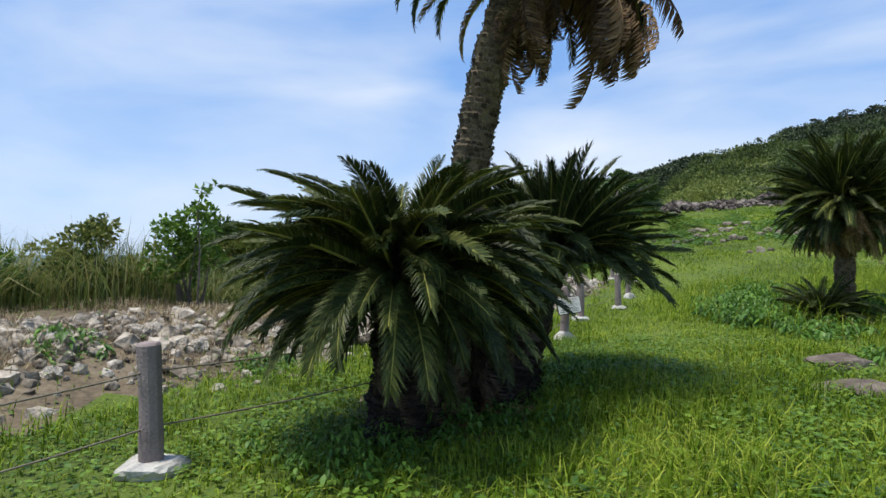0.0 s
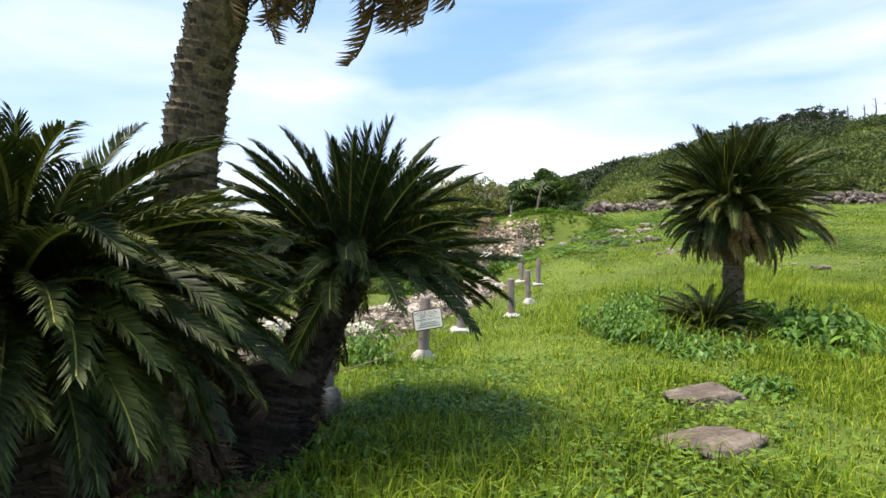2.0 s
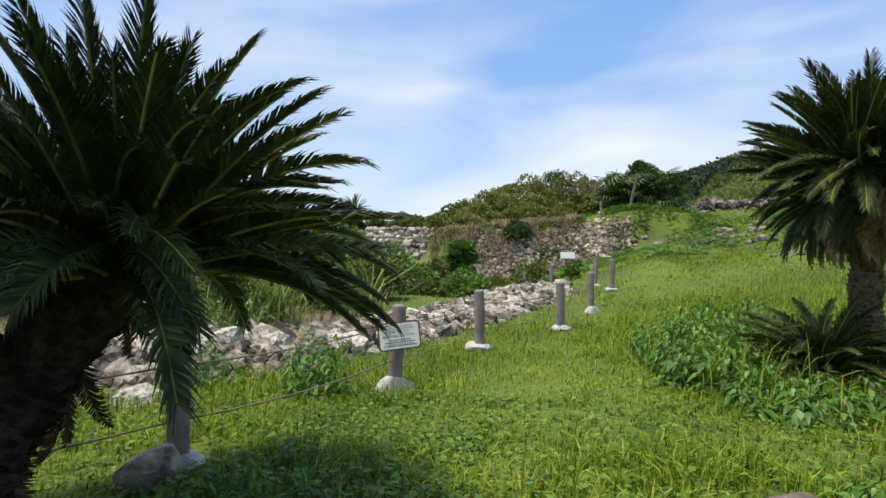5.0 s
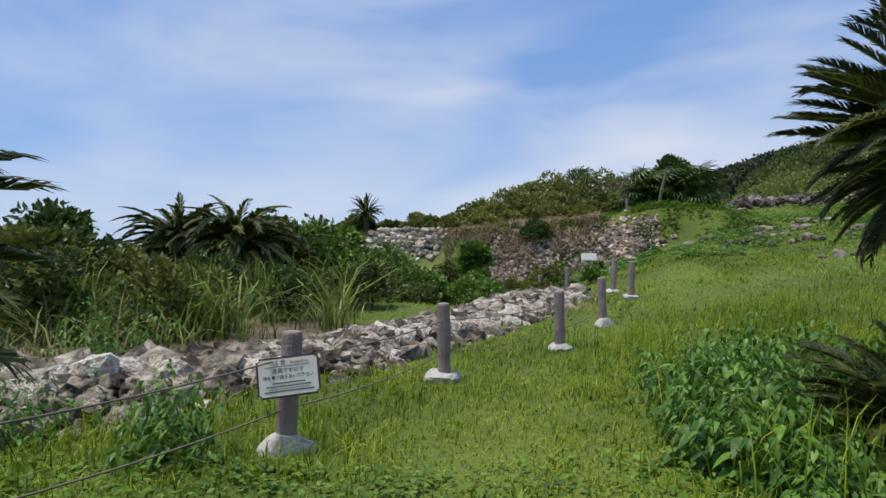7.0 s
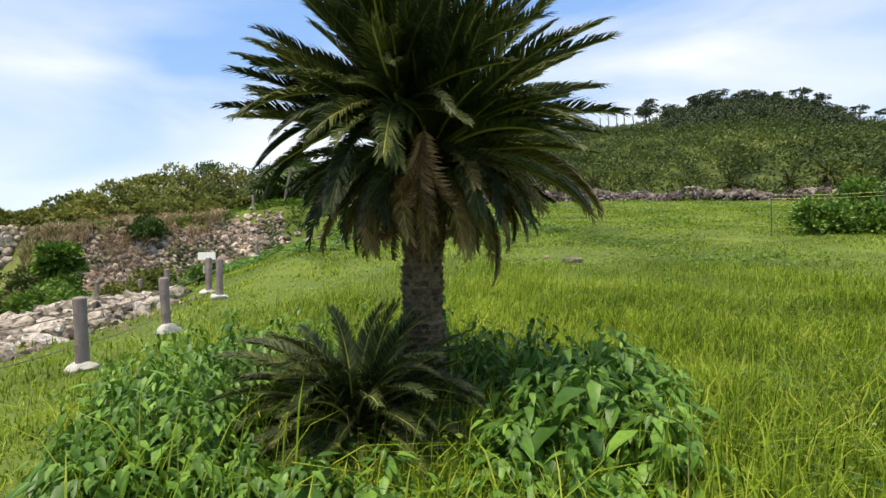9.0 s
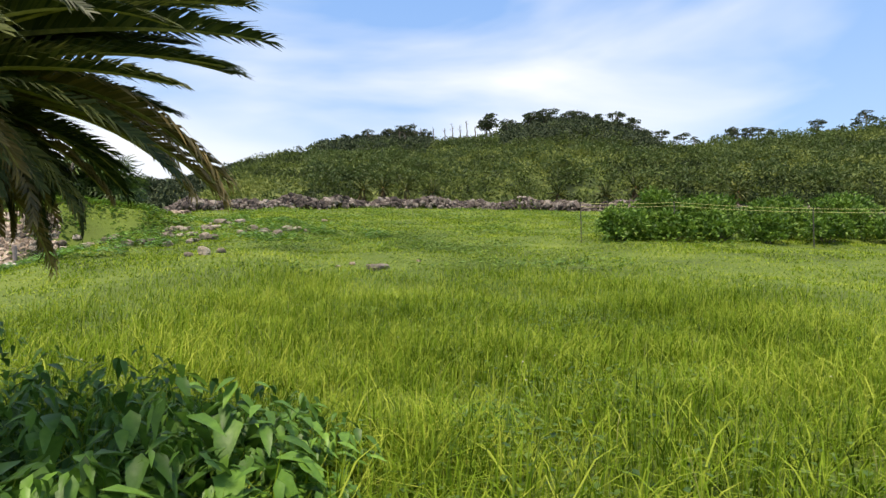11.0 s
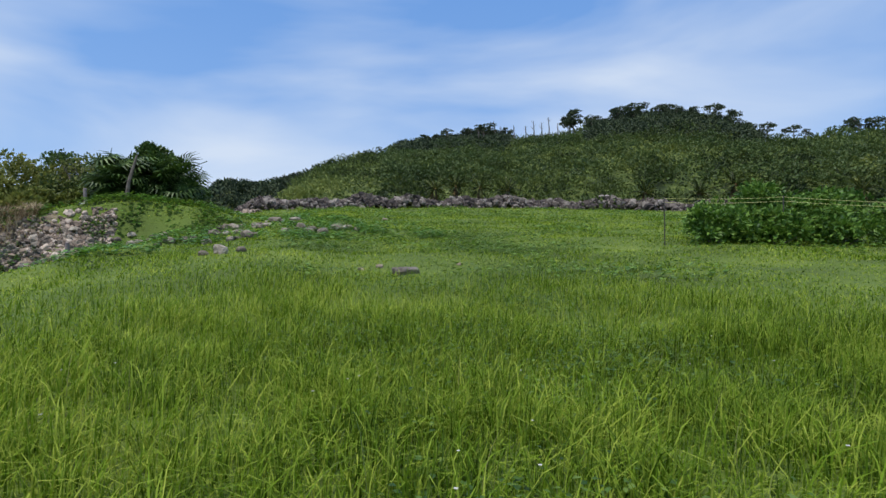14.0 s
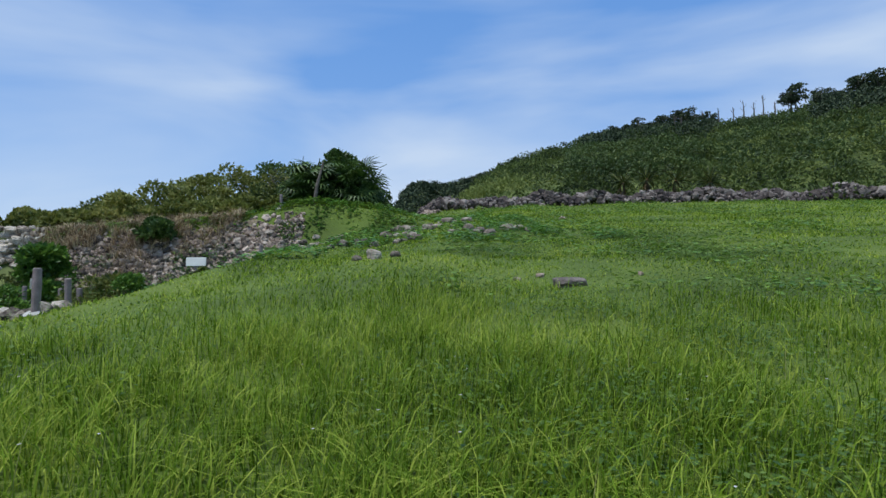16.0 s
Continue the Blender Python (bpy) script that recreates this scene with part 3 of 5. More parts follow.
def stump(owner, base, bend, top, radius):
    """A thick offset stem at a clump's foot, coloured dark for the shade there, in its owner's space."""
    core, scars = trunk_mesh("basal_stem", base, bend, top, radius, 1.2, max(6, int((Vector(top) - Vector(base)).length / 0.05)), 18, M_SHADEDTRUNK)
    put("basal_stem", core, owner, label="swollen blackish stem base, darkened further for canopy shade")
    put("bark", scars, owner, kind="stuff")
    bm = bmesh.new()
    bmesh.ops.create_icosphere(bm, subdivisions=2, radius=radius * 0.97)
    put("stem_top", bm_mesh(bm, M_SHADEDTRUNK, "stem_top"), owner, Matrix.Translation(top) @ Matrix.Diagonal((1, 1, 0.5, 1)))


# Shade-coloured dry fronds and a side head fill the dark hollow below the crown.
g = random.Random(29)
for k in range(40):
    put("dry_frond", g.choice(SHADED_DEADS), low_one, aim((g.uniform(0.3, 0.75), g.uniform(0.6, 1.0), g.uniform(0.7, 1.15)), g.uniform(0, 360), g.uniform(-80, -35), g.uniform(-60, 60), g.uniform(0.6, 0.95)), label="dry brown hanging frond")
for k in range(34):
    put("frond", g.choice(FRONDS[g.choice((55, 85))]), low_one, aim((0.45, 0.75, 1.05), k * 137.5, g.uniform(-15, 50), g.uniform(-24, 24), g.uniform(0.75, 1.0)))
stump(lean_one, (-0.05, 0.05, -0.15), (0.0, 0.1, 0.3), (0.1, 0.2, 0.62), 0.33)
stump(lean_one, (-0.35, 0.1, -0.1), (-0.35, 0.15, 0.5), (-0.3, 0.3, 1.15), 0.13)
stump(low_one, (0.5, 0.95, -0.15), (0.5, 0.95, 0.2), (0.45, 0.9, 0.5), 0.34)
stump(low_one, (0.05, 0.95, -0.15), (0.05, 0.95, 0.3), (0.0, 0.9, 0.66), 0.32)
shaggy_one = cycad("dense cycad with ringed trunk and shaggy skirt among weeds", (7.35, 9.65, 0.3), (7.35, 9.65, 1.0), (7.38, 9.62, 2.32), 0.165, 165, 1.44, -20, 80, 50, 0.62, 4, 0.2, group="cycads in the grass", droops=(25, 25, 55), shorter=0.24, tuck=0.25, skirt=0.25, dead_top=-18, bias=0.9, wild=15)
# a second small head on the same trunk, facing the path, with two withered fronds
g = random.Random(23)
for k in range(34):
    put("frond", g.choice(FRONDS[g.choice((25, 55))]), shaggy_one, aim((-0.32, -0.3, 2.2), g.gauss(225, 48), g.uniform(-20, 70), g.uniform(-24, 24), g.uniform(0.85, 1.2)))
for k in range(9):
    put("frond", g.choice(FRONDS[25]), shaggy_one, aim((0.1, 0.0, 2.05), 72 + 6 * k, g.uniform(6, 46), g.uniform(-24, 24), g.uniform(1.6, 1.8)))
for k in range(5):
    put("ageing_frond", g.choice(AGEING), shaggy_one, aim((0.08, 0.0, 1.9), 76 + 9 * k, g.uniform(4, 22), g.uniform(-24, 24), g.uniform(1.5, 1.75)), label="yellowing drooping frond")
for k in range(8):
    put("dry_frond", g.choice(DEADS), shaggy_one, aim((-0.34, -0.78, 2.0), g.gauss(205, 16), g.uniform(-86, -62), g.uniform(-60, 60), g.uniform(0.42, 0.6)), label="withered rust-brown frond")
cycad("young stemless cycad in the weeds at a bigger one's foot", (6.68, 9.3, 0.3), (6.68, 9.3, 0.3), (6.68, 9.3, 0.44), 0.1, 95, 0.86, 4, 4, 0, 0.4, 5, 0.1, group="cycads in the grass", droops=(55, 55, 85), highest=72, shorter=0.05)
g = random.Random(17)
litter = tagged(new("leaf_litter"), label="heap of dry brown fallen fronds under the cycads", category="leaf litter")
litter.location = (0.3, 5.35, land_at(0.3, 5.35))
for k in range(70):
    a, r = g.uniform(0, 2 * math.pi), g.uniform(0.1, 1.0)
    put("fallen_frond", g.choice(DEADS), litter, aim((r * math.cos(a), r * math.sin(a), 0.04 + 0.16 * (1 - r)), g.uniform(0, 360), g.uniform(-8, 22), g.uniform(-40, 40), g.uniform(0.4, 0.75)))
for x, y, h, n_, l_, k in ((-4.0, 21.0, 1.6, 170, 2.1, 6), (-5.6, 20.6, 1.8, 110, 1.7, 7), (-2.9, 21.8, 1.0, 90, 1.5, 8)):
    cycad("broad dark cycad among tall reeds beyond the ruined wall", (x, y, land_at(x, y)), (x, y, 0.8), (x, y, h), 0.2, n_, l_, -40, 10, 2, 0.6, k, 0.2, group="far cycads", droops=(85, 85, 55), highest=72, shorter=0.1, kit=FAR_FRONDS)
for k, (x, y, h) in enumerate(((-5.3, 41.5, 1.3), (-8.0, 40, 1.3), (-10.2, 39, 1.4), (-12.2, 38, 1.6), (-9.0, 37, 1.6))):
    z_ = land_at(x, y)
    cycad("small cycad silhouetted above the old stone wall", (x, y, z_), (x, y, z_ + h * 0.5), (x, y, z_ + h), 0.2, 64, 1.35, -35, 14, 0, 0.6, 20 + k, 0.16, group="far cycads", kit=FAR_FRONDS)
for k, (x, y, h) in enumerate(((45.0, 54.8, 2.1), (47.3, 53.6, 2.0), (42.8, 55.6, 1.8), (49.8, 52.0, 1.9), (62.4, 34.2, 2.4), (66.2, 25.5, 2.2), (58.2, 41.0, 1.6), (61.2, 37.0, 1.6))):
    z_ = land_at(x, y)
    cycad("dark rounded cycad behind the field wall", (x, y, z_), (x, y, z_ + h * 0.5), (x, y, z_ + h), 0.25, 40, 1.6, -40, 14, 0, 0.9, 30 + k, 0.2, group="cycads behind the field wall", kit=FAR_FRONDS)


# ---- fence ----
POSTS = ((-2.05, 3.73), (1.0, 7.15), (2.23, 9.42), (3.18, 11.9), (4.76, 14.13), (5.79, 16.27), (6.99, 19.27), (6.95, 21.3), (6.15, 25.4), (5.4, 28.6), (3.9, 31.5), (2.2, 33.0))


def post_mesh(seed):
    g = random.Random(seed)
    zs = np.concatenate([np.linspace(-0.25, 0.9, 14), [0.918, 0.925]])
    rad = np.array([0.078 + 0.003 * math.sin(z * 9 + seed) + g.uniform(-0.0015, 0.0015) for z in zs[:-2]] + [0.07, 0.045])
    pts = np.stack([0.006 * np.sin(zs * 4 + seed), 0.006 * np.cos(zs * 3), zs], -1)
    v, f = tube(pts, rad, 18)
    ang = np.arctan2(v[:, 1], v[:, 0])
    v[:, :2] *= (1 + 0.018 * np.sin(ang * 11 + v[:, 2:3].ravel() * 2))[:, None]
    n = len(v)
    v = np.concatenate([v, [[pts[-1][0], pts[-1][1], 0.926]]])
    cap = np.array([(n - 18 + j, n - 18 + (j + 1) % 18, n) for j in range(18)])
    return mesh_of("shaft", v, [f, cap], M_POST, smooth=False)


def label_plate():
    bm = bmesh.new()
    bmesh.ops.create_cube(bm, size=1.0)
    bmesh.ops.scale(bm, vec=(0.16, 0.02, 0.2), verts=bm.verts)
    bmesh.ops.bevel(bm, geom=bm.edges[:], offset=0.005, segments=2, affect="EDGES")
    return bm_mesh(bm, M_SIGN, "label_plate")


PLATE = label_plate()
SHAFTS = [post_mesh(k) for k in range(4)]
FEET = [rock_mesh("footing", M_CONCRETE, 50 + k, 3, 0.34, (0.21, 0.18, 0.12)) for k in range(3)]
post_tops = []
for k, (x, y) in enumerate(POSTS):
    z_ = land_at(x, y)
    root = new("fence_post")
    root.location = (x, y, z_)
    root.rotation_euler = (radians((k * 37 % 5 - 2) * 0.7), radians((k * 23 % 5 - 2) * 0.7), radians(k * 71))
    tagged(root, label="grey-brown mock-timber post on a rough pale concrete footing", category="fence post", group="fence posts")
    put("shaft", SHAFTS[k % 4], root)
    put("footing", FEET[k % 3], root, pose(0.02, 0.01, 0.0, 0, 0, k * 50), label="pale lumpy concrete footing")
    post_tops.append(Vector((x, y, z_)))


tag_post = scene.objects["fence_post.007"]
put("label_plate", PLATE, tag_post, pose(0.1, -0.02, 0.62, 0, 0, 75), label="small white metal plate")


def rope(a, b, name, label, mat, r=0.011, sag=0.06, group=""):
    t = np.linspace(0, 1, 12)[:, None]
    pts = np.array(a) * (1 - t) + np.array(b) * t
    pts[:, 2] -= sag * 4 * (t * (1 - t))[:, 0]
    v, f = tube(pts, r, 6)
    return tagged(put(name, mesh_of(name, v, [f], mat, smooth=True), label=label), category="rope", group=group)


for k in range(6):
    for h, sag in ((0.72, 0.05), (0.33, 0.06)):
        rope(post_tops[k] + Vector((0, 0, h)), post_tops[k + 1] + Vector((0, 0, h)), "rope", "thin weathered rope strung between fence posts", M_ROPE, 0.007, sag, "fence ropes")
for h in (0.72, 0.33):
    a = post_tops[0] + Vector((-1.9, -2.3, h - 0.05))
    rope(a, post_tops[0] + Vector((0, 0, h)), "rope", "thin weathered rope strung between fence posts", M_ROPE, 0.007, 0.05, "fence ropes")


def plate(w, h, d, mat, bevel=0.012, name="plate"):
    bm = bmesh.new()
    bmesh.ops.create_cube(bm, size=1.0)
    bmesh.ops.scale(bm, vec=(w, d, h), verts=bm.verts)
    bmesh.ops.bevel(bm, geom=[e for e in bm.edges if abs(e.verts[0].co.y - e.verts[1].co.y) > d * 0.5], offset=bevel, segments=3, affect="EDGES")
    return bm_mesh(bm, mat, name)


def words(text, size, mat, parent, m, name="lettering"):
    cu = bpy.data.curves.new(name, "FONT")
    cu.body, cu.size, cu.align_x, cu.align_y = text, size, "CENTER", "CENTER"
    cu.extrude = 0.0006
    cu.materials.append(mat)
    tmp = new("lettering_source", cu)
    bpy.context.view_layer.update()
    me = bpy.data.meshes.new_from_object(tmp.evaluated_get(bpy.context.evaluated_depsgraph_get()))
    bpy.data.objects.remove(tmp)
    me.materials.clear()
    me.materials.append(mat)
    return put(name, me, parent, m)


def bars(parent, rows, mat, y):
    """Rows of small bars for writing too small to read: (z, width, height, count)."""
    for z, w, h, n in rows:
        bm = bmesh.new()
        for i in range(n):
            x0 = -w / 2 + w * i / n
            r = bmesh.ops.create_cube(bm, size=1.0)["verts"]
            bmesh.ops.scale(bm, vec=(w / n * 0.78, 0.001, h), verts=r)
            bmesh.ops.translate(bm, vec=(x0 + w / n / 2, y, z), verts=r)
        put("small_print", bm_mesh(bm, mat, "small_print"), parent)


sx_, sy_ = POSTS[2]
sign = new("notice_board")
sign.matrix_basis = pose(sx_ + 0.05, sy_ - 0.105, land_at(sx_, sy_) + 0.60, -8, -6, 16)
tagged(sign, label="small white attention notice with brown rim on a post", category="sign")
put("rim", plate(0.46, 0.30, 0.016, M_SIGNRIM, 0.025, "rim"), sign)
face_ = put("face", plate(0.43, 0.27, 0.006, M_SIGN, 0.015, "face"), sign, pose(0, -0.0085, 0))
flat = lambda x, z: pose(x, -0.004, z, 90, 0, 0)
words("注 意", 0.042, M_REDINK, face_, flat(-0.06, 0.105))
words("Attention", 0.036, M_REDINK, face_, flat(0.085, 0.105))
words("危険ですので", 0.038, M_INK, face_, flat(0.0, 0.045))
words("柵を乗り越えないで下さい", 0.031, M_INK, face_, flat(0.0, 0.0))
bars(face_, ((0.079, 0.42, 0.004, 1), (-0.042, 0.24, 0.010, 16), (-0.066, 0.33, 0.010, 24), (-0.085, 0.38, 0.003, 1), (-0.103, 0.36, 0.011, 26)), M_INK, -0.004)

fs_ = (8.06, 33.2)
board = new("information_board")
board.location = (*fs_, land_at(*fs_))
tagged(board, label="low pale information board on a short post", category="sign")
bm = bmesh.new()
bmesh.ops.create_cube(bm, size=1.0)
bmesh.ops.scale(bm, vec=(0.75, 0.06, 0.36), verts=bm.verts)
bmesh.ops.bevel(bm, geom=bm.edges[:], offset=0.015, segments=2, affect="EDGES")
put("panel", bm_mesh(bm, M_SIGN, "panel"), board, pose(0, 0, 0.95, -12))
v, f = tube([(0, 0.03, -0.1), (0, 0.03, 0.85)], 0.06, 8)
put("stand", mesh_of("stand", v, [f], M_POST), board)
put("footing", FEET[0], board, Matrix.Scale(1.3, 4))
for (x, y, tag) in ((10.5, 34.5, 0), (11.3, 40.0, 1)):
    root = new("fence_post")
    root.location = (x, y, land_at(x, y))
    tagged(root, label="grey-brown mock-timber post on a rough pale concrete footing", category="fence post", group="fence posts")
    put("shaft", SHAFTS[tag], root)
    put("footing", FEET[tag], root, pose(-0.05, -0.15, 0.05, 0, 0, 20) @ Matrix.Scale(1.5, 4), label="pale lumpy concrete footing")


# ---- single rocks ----
def single_rock(label, x, y, sx, sy, sz, seed, mat, sink=0.3, turn=0, tilt=0, sub=3):
    me = rock_mesh("rock", mat, seed, sub, 0.32, (sx, sy, sz))
    return tagged(put("rock", me, None, pose(x, y, land_at(x, y) + sz * (0.5 - sink), tilt, 0, turn), label=label), category="rock")


single_rock("flat weathered rock sunk in the grass", 4.55, 5.98, 0.44, 0.27, 0.085, 3, M_FLATROCK, 0.35, 20, 6, 4)
single_rock("flat bare slab of stone in the grass", 3.85, 4.85, 0.46, 0.28, 0.07, 4, M_FLATROCK, 0.1, 10, 0, 4)
single_rock("low dark rock in the middle of the field", 16.82, 18.55, 0.40, 0.24, 0.13, 5, M_WALLROCK, 0.1, 0, 0, 3)
single_rock("pale boulder at a post's foot", 1.02, 6.82, 0.23, 0.19, 0.18, 6, M_STONE, 0.1, 30)
for k, (x, y, s) in enumerate(((16.1, 19.4, 0.1), (16.7, 19.6, 0.12), (18.7, 19.0, 0.1), (26.5, 37.0, 0.25))):
    single_rock("rough grey limestone outcrop in the turf", x, y, s * 0.9, s * 0.75, s * 0.5, 60 + k, M_RUBBLE, 0.15, k * 40, 0, 3)
OUTCROPS = ((13.6, 22.9, 0.5, 3), (15.4, 29.0, 0.8, 7), (18.0, 33.6, 1.2, 9), (18.7, 29.6, 1.0, 8), (12.3, 36.2, 1.2, 9), (14.2, 30.5, 0.8, 5), (16.4, 35.4, 1.1, 8), (20.6, 30.2, 0.9, 6), (13.2, 33.2, 0.9, 6), (20.2, 36.5, 1.2, 7), (16.2, 32.2, 0.7, 5), (11.2, 35.4, 0.8, 6))
g = random.Random(77)
for k, (x, y, spread, count) in enumerate(OUTCROPS):
    for j in range(count):
        px_, py_, s_ = x + g.gauss(0, spread * 0.55), y + g.gauss(0, spread * 0.4), g.uniform(0.12, 0.3) * (1.4 if j == 0 else 1)
        single_rock("weathered brown-grey limestone outcrop in the turf", px_, py_, s_, s_ * 0.8, s_ * g.uniform(0.45, 0.75), 100 + 13 * k + j, M_OUTCROP, 0.0, g.uniform(0, 360), g.uniform(-15, 15), 2)


# ---- walls of loose stone ----
def wall_line(points, t):
    pts = np.array(points, dtype=float)
    seg = np.linalg.norm(np.diff(pts, axis=0), axis=1)
    at = np.concatenate([[0], np.cumsum(seg)]) / seg.sum()
    return np.stack([np.interp(t, at, pts[:, 0]), np.interp(t, at, pts[:, 1])], -1), seg.sum()


def stone_bank(name, label, points, n, wide, high, size, mat, parts=0, bulk=2.4, kit=STONES):
    """A tumbled bank of stones along a line."""
    t = rng.uniform(0, 1, n)
    base, total = wall_line(points, t)
    ahead, _ = wall_line(points, np.clip(t + 0.004, 0, 1))
    back, _ = wall_line(points, np.clip(t - 0.004, 0, 1))
    way = ahead - back
    way /= np.linalg.norm(way, axis=1)[:, None] + 1e-9
    side = np.stack([-way[:, 1], way[:, 0]], -1)
    off = rng.normal(0, 0.45, n).clip(-1, 1)
    xy = base + side * (off * wide)[:, None]
    hh = high * (0.75 + 0.35 * np.sin(t * total * 0.9) * np.sin(t * total * 0.37 + 1))
    z = land(xy[:, 0], xy[:, 1]) + (1 - np.abs(off) ** 1.4) * hh * rng.uniform(0.55, 1.0, n) ** 0.5
    s = size * rng.uniform(0.45, 1.4, n) * np.where(rng.uniform(size=n) < 0.12, 1.9, 1)
    s[:parts] = np.minimum(s[:parts] * rng.uniform(1.1, 2.5, parts), size * bulk)
    root = tagged(new(name), label=label, category="stone wall")
    root.location = (*points[0], land_at(*points[0]))
    o = np.array(root.location)
    places = np.column_stack([xy, z - s * 0.25])
    pv, pf = heap((places - o)[parts:], s[parts:])
    me = mesh_of("rubble", pv, [pf], mat)
    put("rubble", me, root, kind="stuff", label="tumbled loose stones")
    g = random.Random(n)
    for p, q in zip(places[:parts] - o, s[:parts]):
        put("stone", g.choice(kit), root, pose(*p, g.uniform(-25, 25), g.uniform(-25, 25), g.uniform(0, 360)) @ Matrix.Diagonal((q, q, q, 1)))
    return root


stone_bank("ruined_wall", "ruined low wall of rough grey coral stones", ((-1.6, 8.8), (0.0, 11.0), (1.3, 12.6), (2.9, 16.0), (4.3, 18.7), (5.2, 20.6)), 3600, 1.15, 0.34, 0.115, M_STONE, parts=300, bulk=3.0)
stone_bank("stony_bank", "dry bank of coral stones and straw behind the fence", ((-9.5, 2.5), (-5.6, 5.6), (-4.0, 7.0), (-1.6, 8.8)), 1250, 1.7, 0.06, 0.085, M_STONE, parts=130)
stone_bank("rubble_slope", "slope of tumbled brown rubble below the bushes", ((2.2, 36.6), (5.0, 36.9), (8.0, 36.6), (10.8, 36.6), (12.2, 36.2)), 3400, 1.3, 0.10, 0.10, M_RUBBLE, parts=200, kit=BROWN_STONES)
stone_bank("rubble_patch", "low grassy heap of pale stones", ((6.4, 23.5), (5.0, 24.0), (3.2, 23.4)), 420, 0.9, 0.3, 0.18, M_STONE)
stone_bank("field_wall", "long low wall of dark loose field stones", ((23, 57), (34, 55), (44, 52.6), (51, 49), (55.5, 44), (60, 36), (64, 27), (66.5, 17), (67.5, 7), (66, -4)), 6000, 0.9, 1.3, 0.23, M_WALLROCK)
stone_bank("field_wall", "low tumbled wall of grey stones at the field's top", ((20.5, 52), (24, 55)), 160, 0.6, 0.35, 0.25, M_RUBBLE)

# the standing dry-stone wall
ws = new("dry_stone_wall")
ws.location = (-5.5, 39.6, land_at(-5.5, 39.2))
tagged(ws, label="standing dry-stone wall of pale rounded rubble", category="stone wall")
g = random.Random(11)
for row in range(12):
    x = -1.2 + 0.2 * row + g.uniform(-0.3, 0.3)
    while x < 8.6 - 0.2 * row + g.uniform(-0.5, 0.5):
        w = g.uniform(0.13, 0.34)
        put("stone", g.choice(PALE_STONES), ws, pose(x + w, g.uniform(-0.08, 0.08) + row * 0.05, row * 0.265 + 0.12 + g.uniform(-0.09, 0.09), g.uniform(-20, 20), 0, g.uniform(-40, 40)) @ Matrix.Diagonal((w * 1.05, w, w * 0.95, 1)))
        x += 1.55 * w


# ---- leaves, grass ----
def leaf_cloud(centres, radii, n, size, flat=1.0, droop=0.0, folded=True):
    """n pointed leaves on the shells of clumps; returns verts and quads (two per leaf)."""
    centres, radii = np.asarray(centres, dtype=float), np.asarray(radii, dtype=float)
    weight = radii ** 2 / (radii ** 2).sum()
    k = rng.choice(len(centres), n, p=weight)
    d = rng.normal(size=(n, 3))
    d /= np.linalg.norm(d, axis=1)[:, None]
    d[:, 2] = np.where(d[:, 2] < -0.3, -d[:, 2], d[:, 2])
    pos = centres[k] + d * (radii[k] * rng.uniform(0.62, 1.05, n))[:, None] * np.array([1, 1, flat])
    way = d * 0.7 + rng.normal(size=(n, 3)) * 0.6
    way[:, 2] -= droop
    way /= np.linalg.norm(way, axis=1)[:, None]
    nrm = np.cross(way, rng.normal(size=(n, 3)))
    nrm /= np.linalg.norm(nrm, axis=1)[:, None]
    side = np.cross(way, nrm)
    L = size * rng.uniform(0.6, 1.3, n)
    W = L * rng.uniform(0.26, 0.38, n)
    mid = pos + way * (L * 0.45)[:, None]
    tip = pos + way * L[:, None] - nrm * (L * 0.12)[:, None]
    a = mid + side * W[:, None] + nrm * (W * 0.35)[:, None]
    b = mid - side * W[:, None] + nrm * (W * 0.35)[:, None]
    v = np.stack([pos, a, tip, b], 1).reshape(-1, 3)
    i = np.arange(n) * 4
    return v, np.concatenate([np.stack([i, i + 1, i + 2], -1), np.stack([i, i + 2, i + 3], -1)])


def bush(label, x, y, size, leaves, leaf, mat, clumps=14, name="bush", category="bush", stems=5, lift=0.0, sink=0.0, group=""):
    root = new(name)
    z = land_at(x, y) - sink
    root.location = (x, y, z)
    tagged(root, label=label, category=category, group=group)
    sx, sy, sz = size
    cs, rs = [], []
    for _ in range(clumps):
        a, r, h = rng.uniform(0, 2 * math.pi), rng.uniform(0, 1) ** 0.6, rng.uniform(0, 1)
        rr = r * math.sqrt(max(0.05, 1 - (h * 0.9) ** 2))
        cs.append((sx * 0.78 * rr * math.cos(a), sy * 0.78 * rr * math.sin(a), lift + sz * (0.15 + 0.68 * h)))
        rs.append(min(sx, sy, sz) * rng.uniform(0.24, 0.46))
    v, f = leaf_cloud(cs, rs, int(leaves * 0.62), leaf * 1.2)
    put("foliage", mesh_of("foliage", v, [f], mat), root)
    bits = []
    for k in range(stems):
        c = np.array(cs[k % clumps])
        p0 = np.array([c[0] * 0.2, c[1] * 0.2, -0.1])
        t = np.linspace(0, 1, 6)[:, None]
        pts = p0 * (1 - t) + c * t + np.array([0.06, 0.05, 0]) * np.sin(t * 5 + k) * sz * 0.3
        bits.append(tube(pts, np.linspace(0.02 + 0.012 * sz, 0.006, 6), 5))
    sv_, sf_ = join(bits)
    put("stem", mesh_of("stem", sv_, [sf_], M_WOOD), root, label="branching woody stem")
    return root


